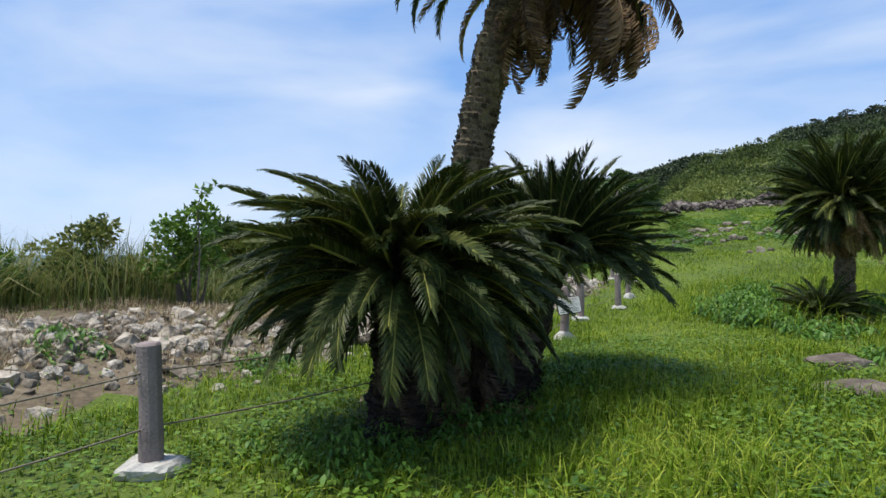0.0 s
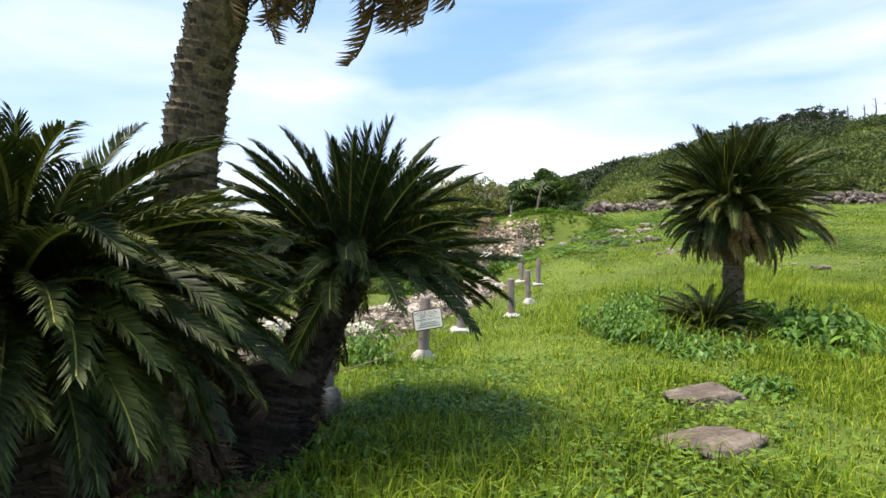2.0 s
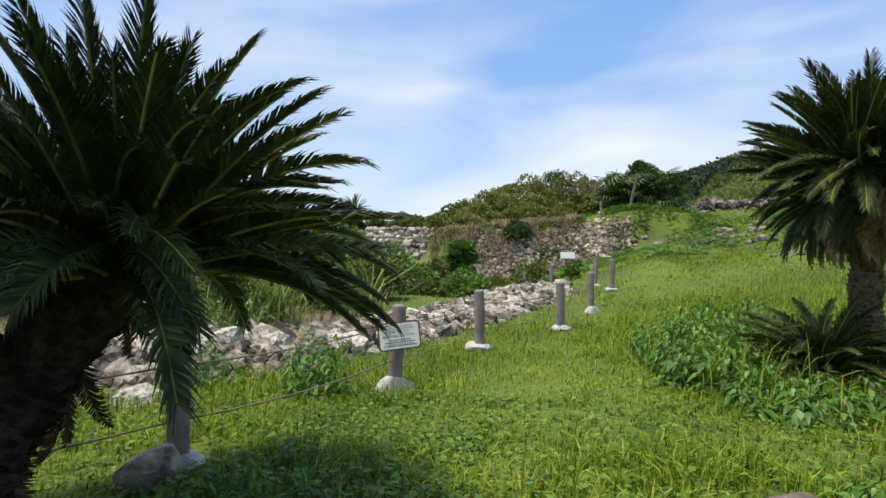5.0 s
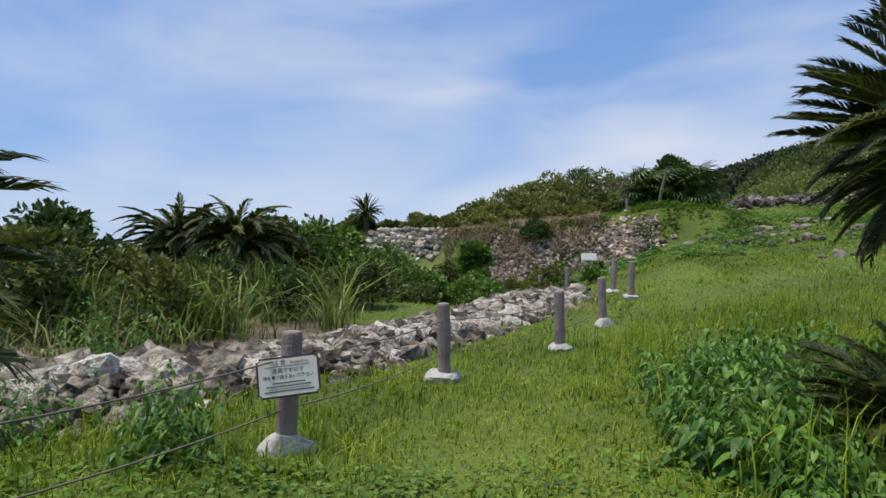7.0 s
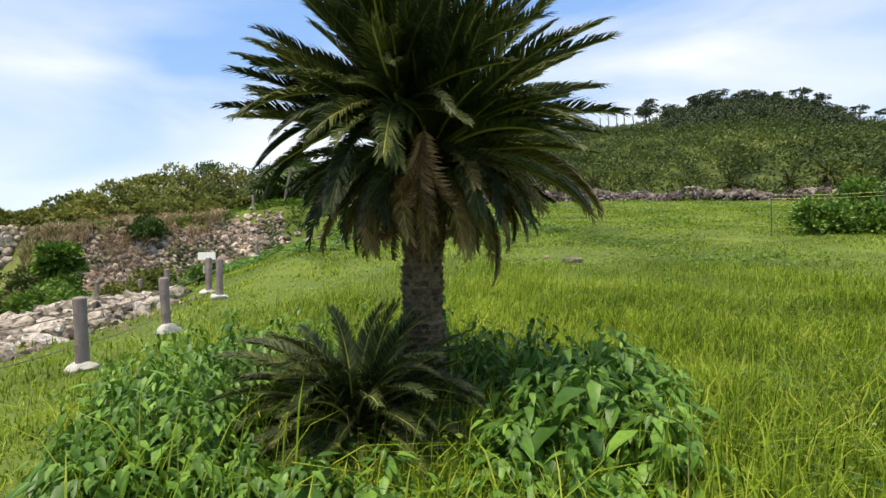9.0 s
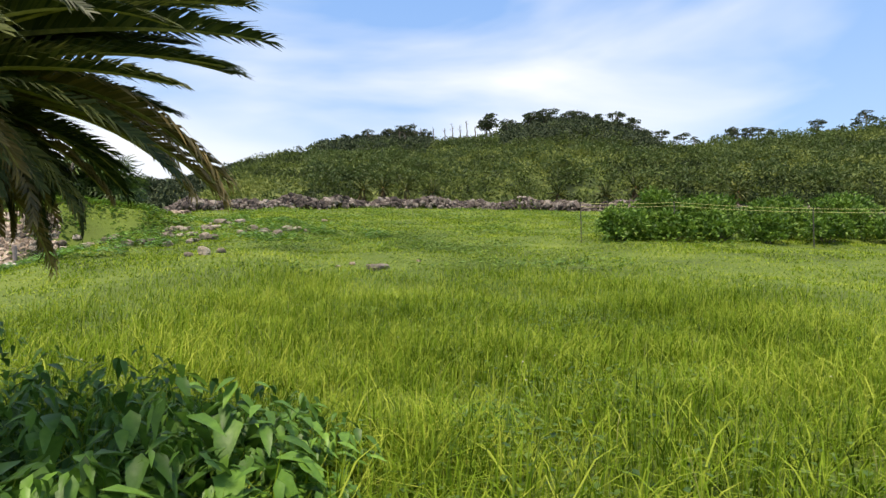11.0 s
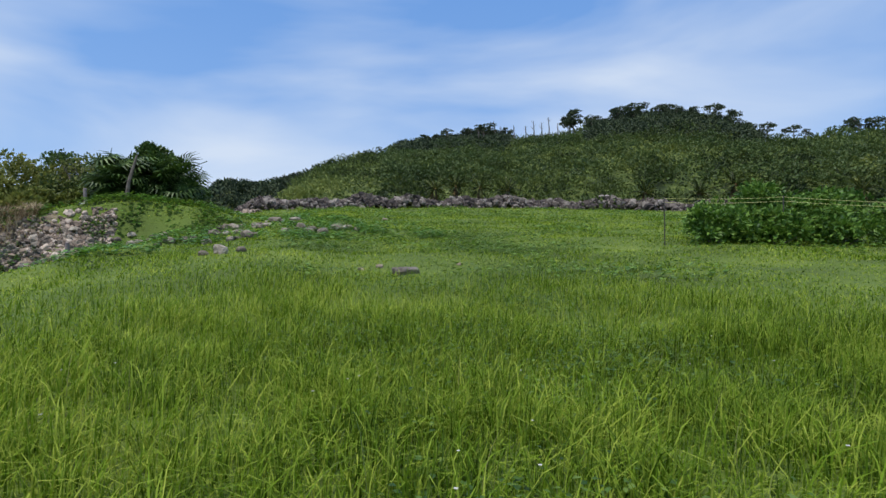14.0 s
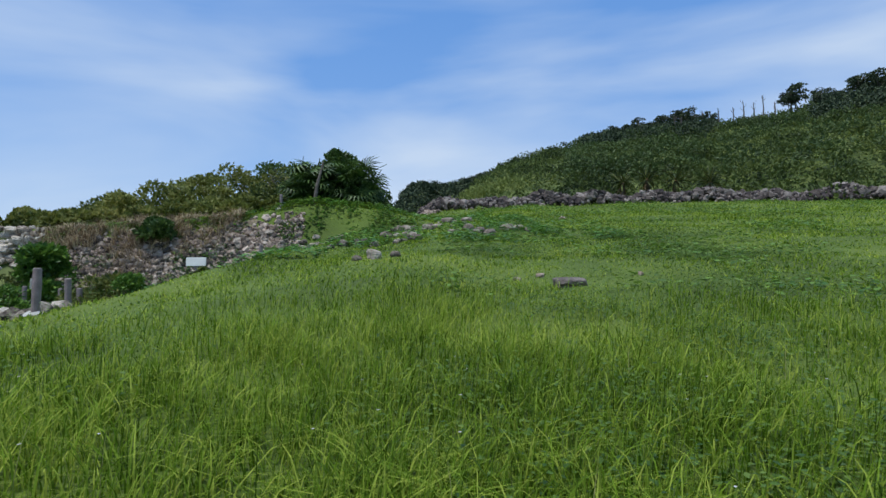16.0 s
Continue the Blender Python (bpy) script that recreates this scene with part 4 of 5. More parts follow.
def blades(x, y, height, width, lean=0.5, segments=2, z=None, wind=(0.06, -0.04)):
    """Bent tapering blades; returns verts, quads and tips."""
    n = len(x)
    z = land(x, y) - 0.01 if z is None else z
    a = rng.uniform(0, 2 * math.pi, n)
    l = np.abs(rng.normal(0, lean, n)) * height
    dx, dy = np.cos(a) * l + wind[0] * height, np.sin(a) * l + wind[1] * height
    b = a + rng.uniform(0.9, 2.2, n)
    wx, wy = np.cos(b) * width / 2, np.sin(b) * width / 2
    rows = []
    for s in range(segments):
        t = s / segments
        c = t * t
        w = 1 - 0.45 * t
        px, py, pz = x + dx * c, y + dy * c, z + height * (t - 0.12 * t * t)
        rows += [np.stack([px - wx * w, py - wy * w, pz], -1), np.stack([px + wx * w, py + wy * w, pz], -1)]
    rows.append(np.stack([x + dx, y + dy, z + height * np.clip(0.88 - 0.18 * l / (height + 1e-6), 0.35, 1)], -1))
    k = 2 * segments + 1
    v = np.stack(rows, 1).reshape(-1, 3)
    i = np.arange(n) * k
    quads = np.concatenate([np.stack([i + 2 * s, i + 2 * s + 1, i + 2 * s + 3, i + 2 * s + 2], -1) for s in range(segments - 1)]) if segments > 1 else np.zeros((0, 4), int)
    tris = np.stack([i + k - 3, i + k - 2, i + k - 1], -1)
    return v, quads, tris


def scatter(n, x0, x1, y0, y1, keep):
    x, y = rng.uniform(x0, x1, n), rng.uniform(y0, y1, n)
    ok = rng.uniform(0, 1, n) < keep(x, y)
    return x[ok], y[ok]


def to_path(x, y, line=((-0.5, -1), (1.5, 1.2), (2.9, 3.2), (3.9, 5.6), (7.0, 6.3), (10.0, 7.4), (12.4, 9.6))):
    best = np.full(np.shape(x), 1e9)
    for (ax, ay), (bx, by) in zip(line[:-1], line[1:]):
        t = np.clip(((x - ax) * (bx - ax) + (y - ay) * (by - ay)) / ((bx - ax) ** 2 + (by - ay) ** 2), 0, 1)
        best = np.minimum(best, np.hypot(x - ax - t * (bx - ax), y - ay - t * (by - ay)))
    return best


BARE = ((0.3, 5.4, 0.85), (4.55, 5.98, 0.40), (3.85, 4.85, 0.42), (-0.3, 4.4, 0.4), (0.05, 5.1, 0.5), (0.65, 5.5, 0.5), (7.35, 9.65, 0.6), (6.68, 9.3, 0.35))


def not_bare(x, y):
    k = np.ones(np.shape(x))
    for bx, by, br in BARE:
        k *= smooth01(np.hypot(x - bx, y - by), br * 0.7, br * 1.1)
    left, along = fence_coords(x, y)
    k *= 1 - 0.9 * smooth01(left, 1.5, 2.2) * (1 - smooth01(along, 10, 24))
    for px, py in POSTS[:7]:
        k *= smooth01(np.hypot(x - px, y - py), 0.16, 0.3)
    return k


def turf(name, label, n, box, keep, height, width, mat, lean=0.5, segments=2):
    x, y = scatter(n, *box, keep)
    h, w = height(x, y), width(x, y)
    v, q, t = blades(x, y, h, w, lean, segments)
    ob = put(name, mesh_of(name, v, [q, t], mat), label=label, kind="stuff")
    return tagged(ob, category="grass")


def tall(x, y):
    return (0.42 + 0.58 * smooth01(rough_noise(x * 0.45 + 3, y * 0.45), -0.4, 0.5)) * (0.7 + 0.45 * smooth01(rough_noise(x * 1.9, y * 1.9 + 8), -0.4, 0.4))


def herbs(x, y):
    return smooth01(rough_noise(x * 0.5 + 9, y * 0.5), -0.02, 0.25)


def field(x, y):
    return smooth01(x + 0.3 * y, 8.5, 11.5)


turf("grass", "fresh green meadow grass along the path", 540000, (-7, 21, 1.5, 22),
     lambda x, y: not_bare(x, y) * np.clip(1.3 - to_path(x, y) / 7.2, 0, 1) * (1 - 0.3 * herbs(x, y)),
     lambda x, y: rng.uniform(0.09, 0.27, len(x)) * tall(x, y) * (1 + 0.9 * field(x, y)), lambda x, y: rng.uniform(0.007, 0.0155, len(x)), M_GRASS, 0.9)
turf("grass", "fresh green meadow grass where the path begins", 90000, (-6, 16, -5, 1.5), lambda x, y: np.clip(1.25 - to_path(x, y) / 6.5, 0, 1),
     lambda x, y: rng.uniform(0.09, 0.27, len(x)) * tall(x, y), lambda x, y: rng.uniform(0.008, 0.017, len(x)), M_GRASS, 0.9)
turf("grass", "tufted meadow grass across the field", 300000, (-4, 45, 8, 50),
     lambda x, y: not_bare(x, y) * smooth01(to_path(x, y), 5, 9) * np.clip(1.3 - to_path(x, y) / 34, 0, 1),
     lambda x, y: rng.uniform(0.07, 0.19, len(x)) * tall(x, y), lambda x, y: 0.016 + 0.0016 * to_path(x, y), M_GRASS, 1.1, 1)
turf("grass", "short far grass of the sloping pasture", 60000, (10, 80, 12, 58), lambda x, y: smooth01(to_path(x, y), 22, 32), lambda x, y: rng.uniform(0.10, 0.26, len(x)),
     lambda x, y: 0.05 + 0 * x, M_GRASS, 0.8, 1)

turf("tall_grass", "long arching blades standing above the meadow", 150000, (5, 22, 5, 22),
     lambda x, y: not_bare(x, y) * field(x, y) * np.clip(1.2 - to_path(x, y) / 8.0, 0, 1) * (0.1 + 0.9 * smooth01(rough_noise(x * 0.8, y * 0.8 + 5), -0.2, 0.35)) * (1 - 0.4 * herbs(x, y)),
     lambda x, y: rng.uniform(0.2, 0.52, len(x)), lambda x, y: rng.uniform(0.007, 0.014, len(x)), M_GRASS, 0.8, 3)
turf("seed_stalk", "thin pale seed stalks scattered through the grass", 2600, (-4, 22, 2, 20), lambda x, y: not_bare(x, y) * np.clip(1.1 - to_path(x, y) / 9.0, 0, 1),
     lambda x, y: rng.uniform(0.3, 0.6, len(x)), lambda x, y: rng.uniform(0.003, 0.006, len(x)), M_DRYGRASS, 0.5, 3)


def ground_cover(name, label, n, box, keep, size, high, mat):
    x, y = scatter(n, *box, keep)
    m = len(x)
    z = land(x, y) + rng.uniform(0.02, 1, m) * high
    pos = np.stack([x, y, z], -1)
    a = rng.uniform(0, 2 * math.pi, m)
    way = np.stack([np.cos(a), np.sin(a), rng.uniform(-0.25, 0.45, m)], -1)
    side = np.stack([-np.sin(a), np.cos(a), rng.uniform(-0.3, 0.3, m)], -1)
    L = size * rng.uniform(0.5, 1.3, m)
    v = np.stack([pos, pos + way * (L * 0.5)[:, None] + side * (L * 0.4)[:, None], pos + way * L[:, None] - [0, 0, 0.01], pos + way * (L * 0.5)[:, None] - side * (L * 0.4)[:, None]], 1).reshape(-1, 3)
    i = np.arange(m) * 4
    return tagged(put(name, mesh_of(name, v, [np.stack([i, i + 1, i + 2], -1), np.stack([i, i + 2, i + 3], -1)], mat), label=label, kind="stuff"), category="plants")


ground_cover("ground_cover", "low creeping clover and herbs in the grass", 80000, (-6, 6, 0.5, 9), lambda x, y: not_bare(x, y) * (0.25 + 0.75 * smooth01(rough_noise(x * 0.8, y * 0.8), -0.1, 0.4)) * (1 - 0.8 * smooth01(x - 0.35 * y, 1.5, 3.5)), 0.05, 0.11, M_COVER)
ground_cover("ground_cover", "patches of darker creeping herbs in the field", 70000, (6, 26, 6, 34), lambda x, y: not_bare(x, y) * herbs(x, y) * np.clip(1.3 - to_path(x, y) / 16, 0.3, 1), 0.05, 0.24, M_HERB)

ground_cover("ground_cover", "darker herb patches across the far pasture", 60000, (14, 56, 14, 54), lambda x, y: smooth01(rough_noise(x * 0.33 + 2, y * 0.4), -0.05, 0.35) * smooth01(to_path(x, y), 7, 12) * (np.hypot(x - 9, y - 7) < 56), 0.15, 0.24, M_COVER)


HERB_SPOTS = ((13.4, 12.1, 0.6), (14.9, 11.2, 0.8), (13.2, 13.6, 0.5), (14.4, 12.7, 0.6), (12.6, 11.3, 0.4), (16.5, 14.2, 0.9), (12.2, 9.0, 0.5), (10.4, 8.6, 0.4), (15.8, 16.2, 0.8), (19.5, 17.5, 1.3), (22.5, 21.5, 1.6), (17.6, 23.5, 1.4), (24.0, 26.0, 2.0), (14.6, 19.2, 0.9))
ground_cover("ground_cover", "dense patches of dark leafy herbs in the meadow", 150000, (9, 27, 7.5, 29), lambda x, y: np.max([np.exp(-((x - a) ** 2 + (y - b) ** 2) / (r * r)) for a, b, r in HERB_SPOTS], axis=0), 0.05, 0.24, M_HERB)


def weed_bed(label, rings, n, leaf, mat):
    """Leafy stems with drooping pointed leaves in a bed."""
    pos, way, big = [], [], []
    for _ in range(n):
        cx, cy, r, h = rings[int(rng.integers(len(rings)))]
        a, q = rng.uniform(0, 2 * math.pi), math.sqrt(rng.uniform())
        x, y = cx + r * q * math.cos(a), cy + r * q * math.sin(a)
        if math.hypot(x - 6.6, y - 9.15) < 0.75 or math.hypot(x - 7.35, y - 9.65) < 0.3:
            continue
        top = h * (1.1 - 0.5 * q) * rng.uniform(0.35, 1.35)
        vigour = rng.uniform(0.6, 1.2)
        z = land_at(x, y)
        for s in (0.35, 0.55, 0.72, 0.86, 0.95, 1.0):
            for b in range(2 if s < 0.9 else 3):
                aa = rng.uniform(0, 2 * math.pi)
                pos.append((x + 0.03 * math.cos(aa), y + 0.03 * math.sin(aa), z + top * s))
                way.append((math.cos(aa), math.sin(aa), rng.uniform(-1.1, 0.05)))
                big.append(vigour * (1.15 if s < 0.9 else 0.7))
    pos, way = np.array(pos), np.array(way)
    way /= np.linalg.norm(way, axis=1)[:, None]
    side = np.cross(way, [0, 0, 1.0])
    side /= np.linalg.norm(side, axis=1)[:, None]
    nrm = np.cross(side, way)
    m = len(pos)
    L = leaf * (0.5 + 0.65 * rng.uniform(0, 1, m))[:, None] * np.array(big)[:, None]
    W = L * rng.uniform(0.16, 0.25, m)[:, None]
    st = pos + way * L * 0.18
    bow = L * rng.uniform(0.4, 1.9, m)[:, None]
    twist = side * L * rng.normal(0, 0.09, m)[:, None]
    p1, p2, p3 = st + way * L * 0.3 - nrm * bow * 0.03, st + way * L * 0.62 - nrm * bow * 0.12 + twist * 0.4, st + way * L - nrm * bow * 0.3 + twist
    v = np.stack([st, p1 + side * W + nrm * W * 0.3, p1, p1 - side * W + nrm * W * 0.3, p2 + side * W * 0.72 + nrm * W * 0.25, p2, p2 - side * W * 0.72 + nrm * W * 0.25, p3], 1).reshape(-1, 3)
    i = np.arange(m) * 8
    quads = np.concatenate([np.stack([i + 1, i + 2, i + 5, i + 4], -1), np.stack([i + 2, i + 3, i + 6, i + 5], -1)])
    tris = np.concatenate([np.stack([i, i + 2, i + 1], -1), np.stack([i, i + 3, i + 2], -1), np.stack([i + 4, i + 5, i + 7], -1), np.stack([i + 5, i + 6, i + 7], -1)])
    return tagged(put("weeds", mesh_of("weeds", v, [quads, tris], mat, smooth=True), label=label, kind="stuff"), category="weeds")


weed_bed("bushy clump of large pointed bright green leaves", ((7.75, 8.4, 0.55, 0.6), (8.3, 8.8, 0.6, 0.6), (7.35, 8.1, 0.4, 0.4), (8.0, 7.9, 0.45, 0.42), (8.75, 8.9, 0.5, 0.5)), 200, 0.21, M_WEED)
weed_bed("leafy green weeds beside the young cycad", ((5.6, 9.5, 0.65, 0.62), (6.0, 10.3, 0.9, 0.62), (5.5, 8.9, 0.5, 0.4)), 330, 0.12, M_WEED)
weed_bed("broad-leaved bright green weeds round the cycad's foot", ((6.1, 10.4, 1.0, 0.6), (7.0, 10.6, 1.1, 0.65), (8.0, 10.2, 0.9, 0.6), (8.4, 9.5, 0.7, 0.55), (6.6, 8.5, 0.8, 0.22), (5.9, 8.3, 0.7, 0.22), (7.2, 7.8, 0.5, 0.22), (8.9, 9.2, 0.6, 0.5)), 560, 0.135, M_WEED)
turf("tall_grass", "long grass growing up through the weeds", 2400, (4.9, 9.6, 7.2, 11.6), lambda x, y: not_bare(x, y) * smooth01(rough_noise(x * 1.1 + 4, y * 1.1), -0.25, 0.3) * (np.hypot((x - 7.2) / 2.4, (y - 9.4) / 2.2) < 1),
     lambda x, y: rng.uniform(0.3, 0.75, len(x)), lambda x, y: rng.uniform(0.006, 0.013, len(x)), M_GRASS, 0.6, 3)
weed_bed("leafy low weeds among the ruined stones", ((1.5, 9.1, 0.36, 0.6), (1.35, 9.3, 0.32, 0.55), (-0.83, 11.3, 0.45, 0.85), (-0.45, 11.5, 0.4, 0.85), (0.2, 9.4, 0.35, 0.7), (-2.2, 7.0, 0.4, 0.25), (5.2, 6.1, 0.25, 0.18), (10.6, 9.0, 0.3, 0.2), (-4.3, 6.3, 0.4, 0.2)), 260, 0.105, M_WEED)

weed_bed("dark leafy herbs in the shade under the cycads", ((-0.6, 3.85, 0.5, 0.24), (0.1, 4.3, 0.5, 0.24), (0.75, 4.75, 0.45, 0.2), (-1.1, 4.3, 0.5, 0.22), (1.3, 5.4, 0.45, 0.2), (1.7, 6.3, 0.5, 0.24)), 330, 0.075, M_WEED)


def reed_bed(label, box, n, keep, lo, hi, mat, width=0.014):
    x, y = scatter(n, *box, keep)
    v, q, t = blades(x, y, rng.uniform(lo, hi, len(x)) * (0.62 + 0.5 * smooth01(rough_noise(x * 1.3, y * 1.3 + 4), -0.5, 0.5)), rng.uniform(0.6, 1.5, len(x)) * width, 0.95, 3)
    return tagged(put("reeds", mesh_of("reeds", v, [q, t], mat), label=label, kind="stuff"), category="reeds")


def behind_wall(a, b, c, d):
    def keep(x, y):
        left, along = fence_coords(x, y)
        a2 = a + 0.7 * np.maximum(along - 12, 0)
        return smooth01(left - a2, 0, 0.8) * (1 - smooth01(left, b, b + 2)) * smooth01(along, c, c + 1) * (1 - smooth01(along, d, d + 2)) * smooth01(rough_noise(x * 0.7, y * 0.7), -0.55, 0.1)
    return keep


reed_bed("tall yellow-green reeds behind the ruined wall", (-18, 8, 4, 36), 42000, behind_wall(3.2, 15, 5, 27), 0.35, 1.15, M_DRYGRASS, 0.022)
reed_bed("tall arching cane grass beside the broad cycad", (-5, 2.5, 13.5, 23), 9000, lambda x, y: behind_wall(3.0, 8, 6, 19)(x, y) * smooth01(rough_noise(x * 1.4 + 3, y * 1.4), 0.05, 0.3), 0.8, 1.7, M_CANE, 0.035)
reed_bed("clumps of tall grass on the stony bank", (-16, 0, 2, 16), 55000, behind_wall(5.2, 11, -8, 6), 0.8, 1.75, M_DRYGRASS)
reed_bed("straw-coloured dry grass on the bank", (-12, 2, 1, 12), 80000, behind_wall(1.8, 6.5, -8, 8), 0.06, 0.26, M_STRAW, 0.009)


# ---- bushes, beyond the wall and on the mound ----
bush("rounded bright green shrub beside the rubble slope", 2.4, 34.3, (1.1, 1.1, 2.4), 5200, 0.2, M_BRIGHTBUSH, 20)
for k, (x, y, sx, sz, leaf, mat) in enumerate(((-2.0, 26, 2.2, 1.6, 0.18, M_BRIGHTBUSH), (-4.2, 29, 2.4, 1.9, 0.2, M_BUSH), (-0.4, 23.5, 1.6, 1.2, 0.15, M_BUSH), (0.8, 28, 1.8, 1.3, 0.16, M_BUSH), (-7.5, 31, 2.4, 2.0, 0.2, M_BUSH),
                                               (-6.5, 17.5, 1.6, 1.5, 0.14, M_BUSH), (-8.5, 20.5, 1.8, 1.8, 0.16, M_BUSH), (-3.6, 13.8, 0.9, 0.9, 0.1, M_BRIGHTBUSH), (-4.6, 10.2, 1.0, 1.9, 0.09, M_BRIGHTBUSH), (-6.1, 10.0, 1.0, 1.6, 0.09, M_BUSH), (-8.8, 9.4, 0.9, 1.3, 0.09, M_BUSH), (-7.4, 9.2, 0.7, 1.1, 0.08, M_BRIGHTBUSH), (-10.4, 9.0, 0.9, 1.4, 0.09, M_BUSH), (-2.5, 35.5, 2.2, 1.6, 0.2, M_BUSH), (-6, 36, 2.6, 1.8, 0.2, M_BRIGHTBUSH), (-9.5, 35, 2.6, 2.0, 0.2, M_BUSH), (-11, 27, 2.6, 2.2, 0.2, M_BUSH), (-10.5, 23, 2.2, 2.2, 0.18, M_BUSH), (-0.8, 31.5, 1.8, 1.4, 0.18, M_BUSH))):
    bush("leafy green scrub behind the ruined wall", x, y, (sx, sx * 0.9, sz), 2600, leaf, mat, 16, group="scrub behind the wall")
for k, (x, y, sx, sy, sz, mat) in enumerate(((2.0, 44.5, 2.2, 1.6, 1.6, M_BUSH), (4.4, 46.5, 2.4, 1.8, 2.0, M_OLIVE), (7.4, 46.5, 2.4, 1.8, 1.8, M_OLIVE), (10.0, 46.8, 2.4, 1.8, 1.9, M_BUSH), (12.0, 46.0, 2.0, 1.6, 1.7, M_OLIVE), (11.2, 43.0, 1.6, 1.3, 1.1, M_OLIVE), (9.4, 42.4, 1.6, 1.3, 1.1, M_OLIVE), (7.2, 42.0, 1.8, 1.3, 1.1, M_OLIVE), (5.2, 42.0, 1.8, 1.3, 1.0, M_BUSH), (3.2, 41.5, 1.8, 1.5, 1.4, M_OLIVE), (6.4, 50.0, 2.8, 2.2, 2.6, M_OLIVE), (8.8, 52.0, 3.2, 2.4, 3.3, M_OLIVE), (11.4, 52.5, 2.8, 2.2, 3.5, M_OLIVE), 
                                             (8.6, 40.9, 1.4, 1.1, 0.9, M_OLIVE), (0.9, 40.6, 1.5, 1.2, 1.0, M_OLIVE), (0.6, 43.5, 1.6, 1.2, 0.8, M_OLIVE), (-1.5, 44, 1.6, 1.2, 0.8, M_OLIVE), (5.6, 37.6, 1.0, 0.8, 1.0, M_DARKBUSH), (13.2, 52.0, 2.4, 2.0, 3.0, M_OLIVE), (10.2, 54.5, 3.0, 2.4, 4.0, M_DARKBUSH))):
    bush("dense evergreen shrub on top of the mound", x, y, (sx, sy, sz), 3600, 0.2, mat, 18, sink=0.1, group="shrubs on the mound")

for k, (x, y) in enumerate(((-6.6, 40.0), (-8.0, 39.8), (-9.5, 39.8), (-11.0, 39.6), (-12.4, 39.4))):
    bush("low scrub on the bank above the old wall", x, y, (1.2, 1.0, 1.3), 2000, 0.17, (M_OLIVE, M_BUSH)[k % 2], 12, sink=0.5, group="scrub above the wall")
for k in range(14):
    x, y = -13 + 0.95 * k + float(rng.uniform(-0.4, 0.4)), 41.5 + float(rng.uniform(0, 3.5))
    bush("low scrub on the bank above the old wall", x, y, (1.5, 1.3, float(rng.uniform(0.3, 1.1))), 1800, 0.2, (M_BUSH, M_OLIVE)[k % 2], 12, sink=0.1, group="scrub above the wall")
for k, (x, y, sx, sz) in enumerate(((-5.0, 31.5, 2.6, 2.6), (-2.4, 31, 2.2, 2.2), (-7.8, 33.5, 2.6, 2.8), (-12.5, 32, 2.8, 3.0), (-14.5, 28, 2.8, 2.8), (-1.0, 28.3, 1.8, 1.6))):
    bush("mass of bright green creeper below the old wall", x, y, (sx, sx * 0.8, sz), 4200, 0.19, M_BRIGHTBUSH, 20, group="creepers below the wall")

for x, y, sx, sz, mat in ((-2.5, 24.2, 2.3, 2.7, M_BRIGHTBUSH), (-0.9, 25.4, 2.0, 2.3, M_BRIGHTBUSH), (-4.6, 24.6, 2.2, 2.4, M_DARKBUSH), (0.4, 27.5, 1.7, 1.9, M_BRIGHTBUSH), (-6.6, 17.2, 1.8, 2.3, M_DARKBUSH), (-5.2, 15.2, 1.5, 1.9, M_BUSH)):
    bush("mass of bright green creeper below the old wall", x, y, (sx, sx * 0.85, sz), 5200, 0.17, mat, 24, group="creepers below the wall")
for x, y, sx, sz, mat in ((-1.9, 14.9, 0.9, 1.2, M_BUSH), (-0.7, 16.6, 0.8, 1.0, M_DARKBUSH), (-3.3, 13.4, 1.0, 1.5, M_BUSH), (-2.6, 16.8, 1.0, 1.3, M_DARKBUSH), (0.6, 18.6, 0.9, 1.1, M_BUSH)):
    bush("leafy green scrub behind the ruined wall", x, y, (sx, sx * 0.9, sz), 2600, 0.09, mat, 16, group="scrub behind the wall")
left_, along_ = rng.uniform(3.6, 15, 34), rng.uniform(5, 30, 34)
for k, (l_, a_) in enumerate(zip(left_, along_)):
    x, y = -2 - 0.866 * l_ + 0.5 * a_, 3.7 + 0.5 * l_ + 0.866 * a_
    s_ = float(rng.uniform(0.55, 1.2))
    bush("leafy green scrub among the reeds", float(x), float(y), (s_, s_, s_ * 1.15), 1500, 0.06 + 0.06 * s_, (M_BUSH, M_BRIGHTBUSH, M_BUSH)[k % 3], 10, group="scrub behind the wall")


reed_bed("brown withered grass over the rubble slope", (0.0, 9.5, 35.8, 40.2), 20000, lambda x, y: smooth01(y - 0.22 * x, 34.9, 36.2) * smooth01(rough_noise(x * 1.1, y * 1.1), -0.3, 0.2), 0.25, 0.75, M_STRAW, 0.035)


def dead_shrub(label, x, y, high, n):
    root = tagged(new("dead_shrub"), label=label, category="bush")
    root.location = (x, y, land_at(x, y))
    bits = []
    for k in range(n):
        a = rng.uniform(0, 2 * math.pi)
        p = np.zeros(3)
        d = np.array([math.cos(a) * 0.5, math.sin(a) * 0.5, 1.0])
        pts = [p - [0, 0, 0.1]]
        for s in range(7):
            d = d + rng.normal(0, 0.28, 3)
            d /= np.linalg.norm(d)
            pts.append(pts[-1] + d * high / 6)
        bits.append(tube(pts, np.linspace(0.04, 0.008, 8), 5))
    v, f = join(bits)
    put("thicket", mesh_of("thicket", v, [f], M_WOOD), root, kind="stuff", label="tangle of bare grey branches")


dead_shrub("leafless grey thicket of tangled branches", 12.6, 48.5, 2.8, 46)
dead_shrub("leafless grey thicket of tangled branches", 11.6, 49.5, 3.0, 40)


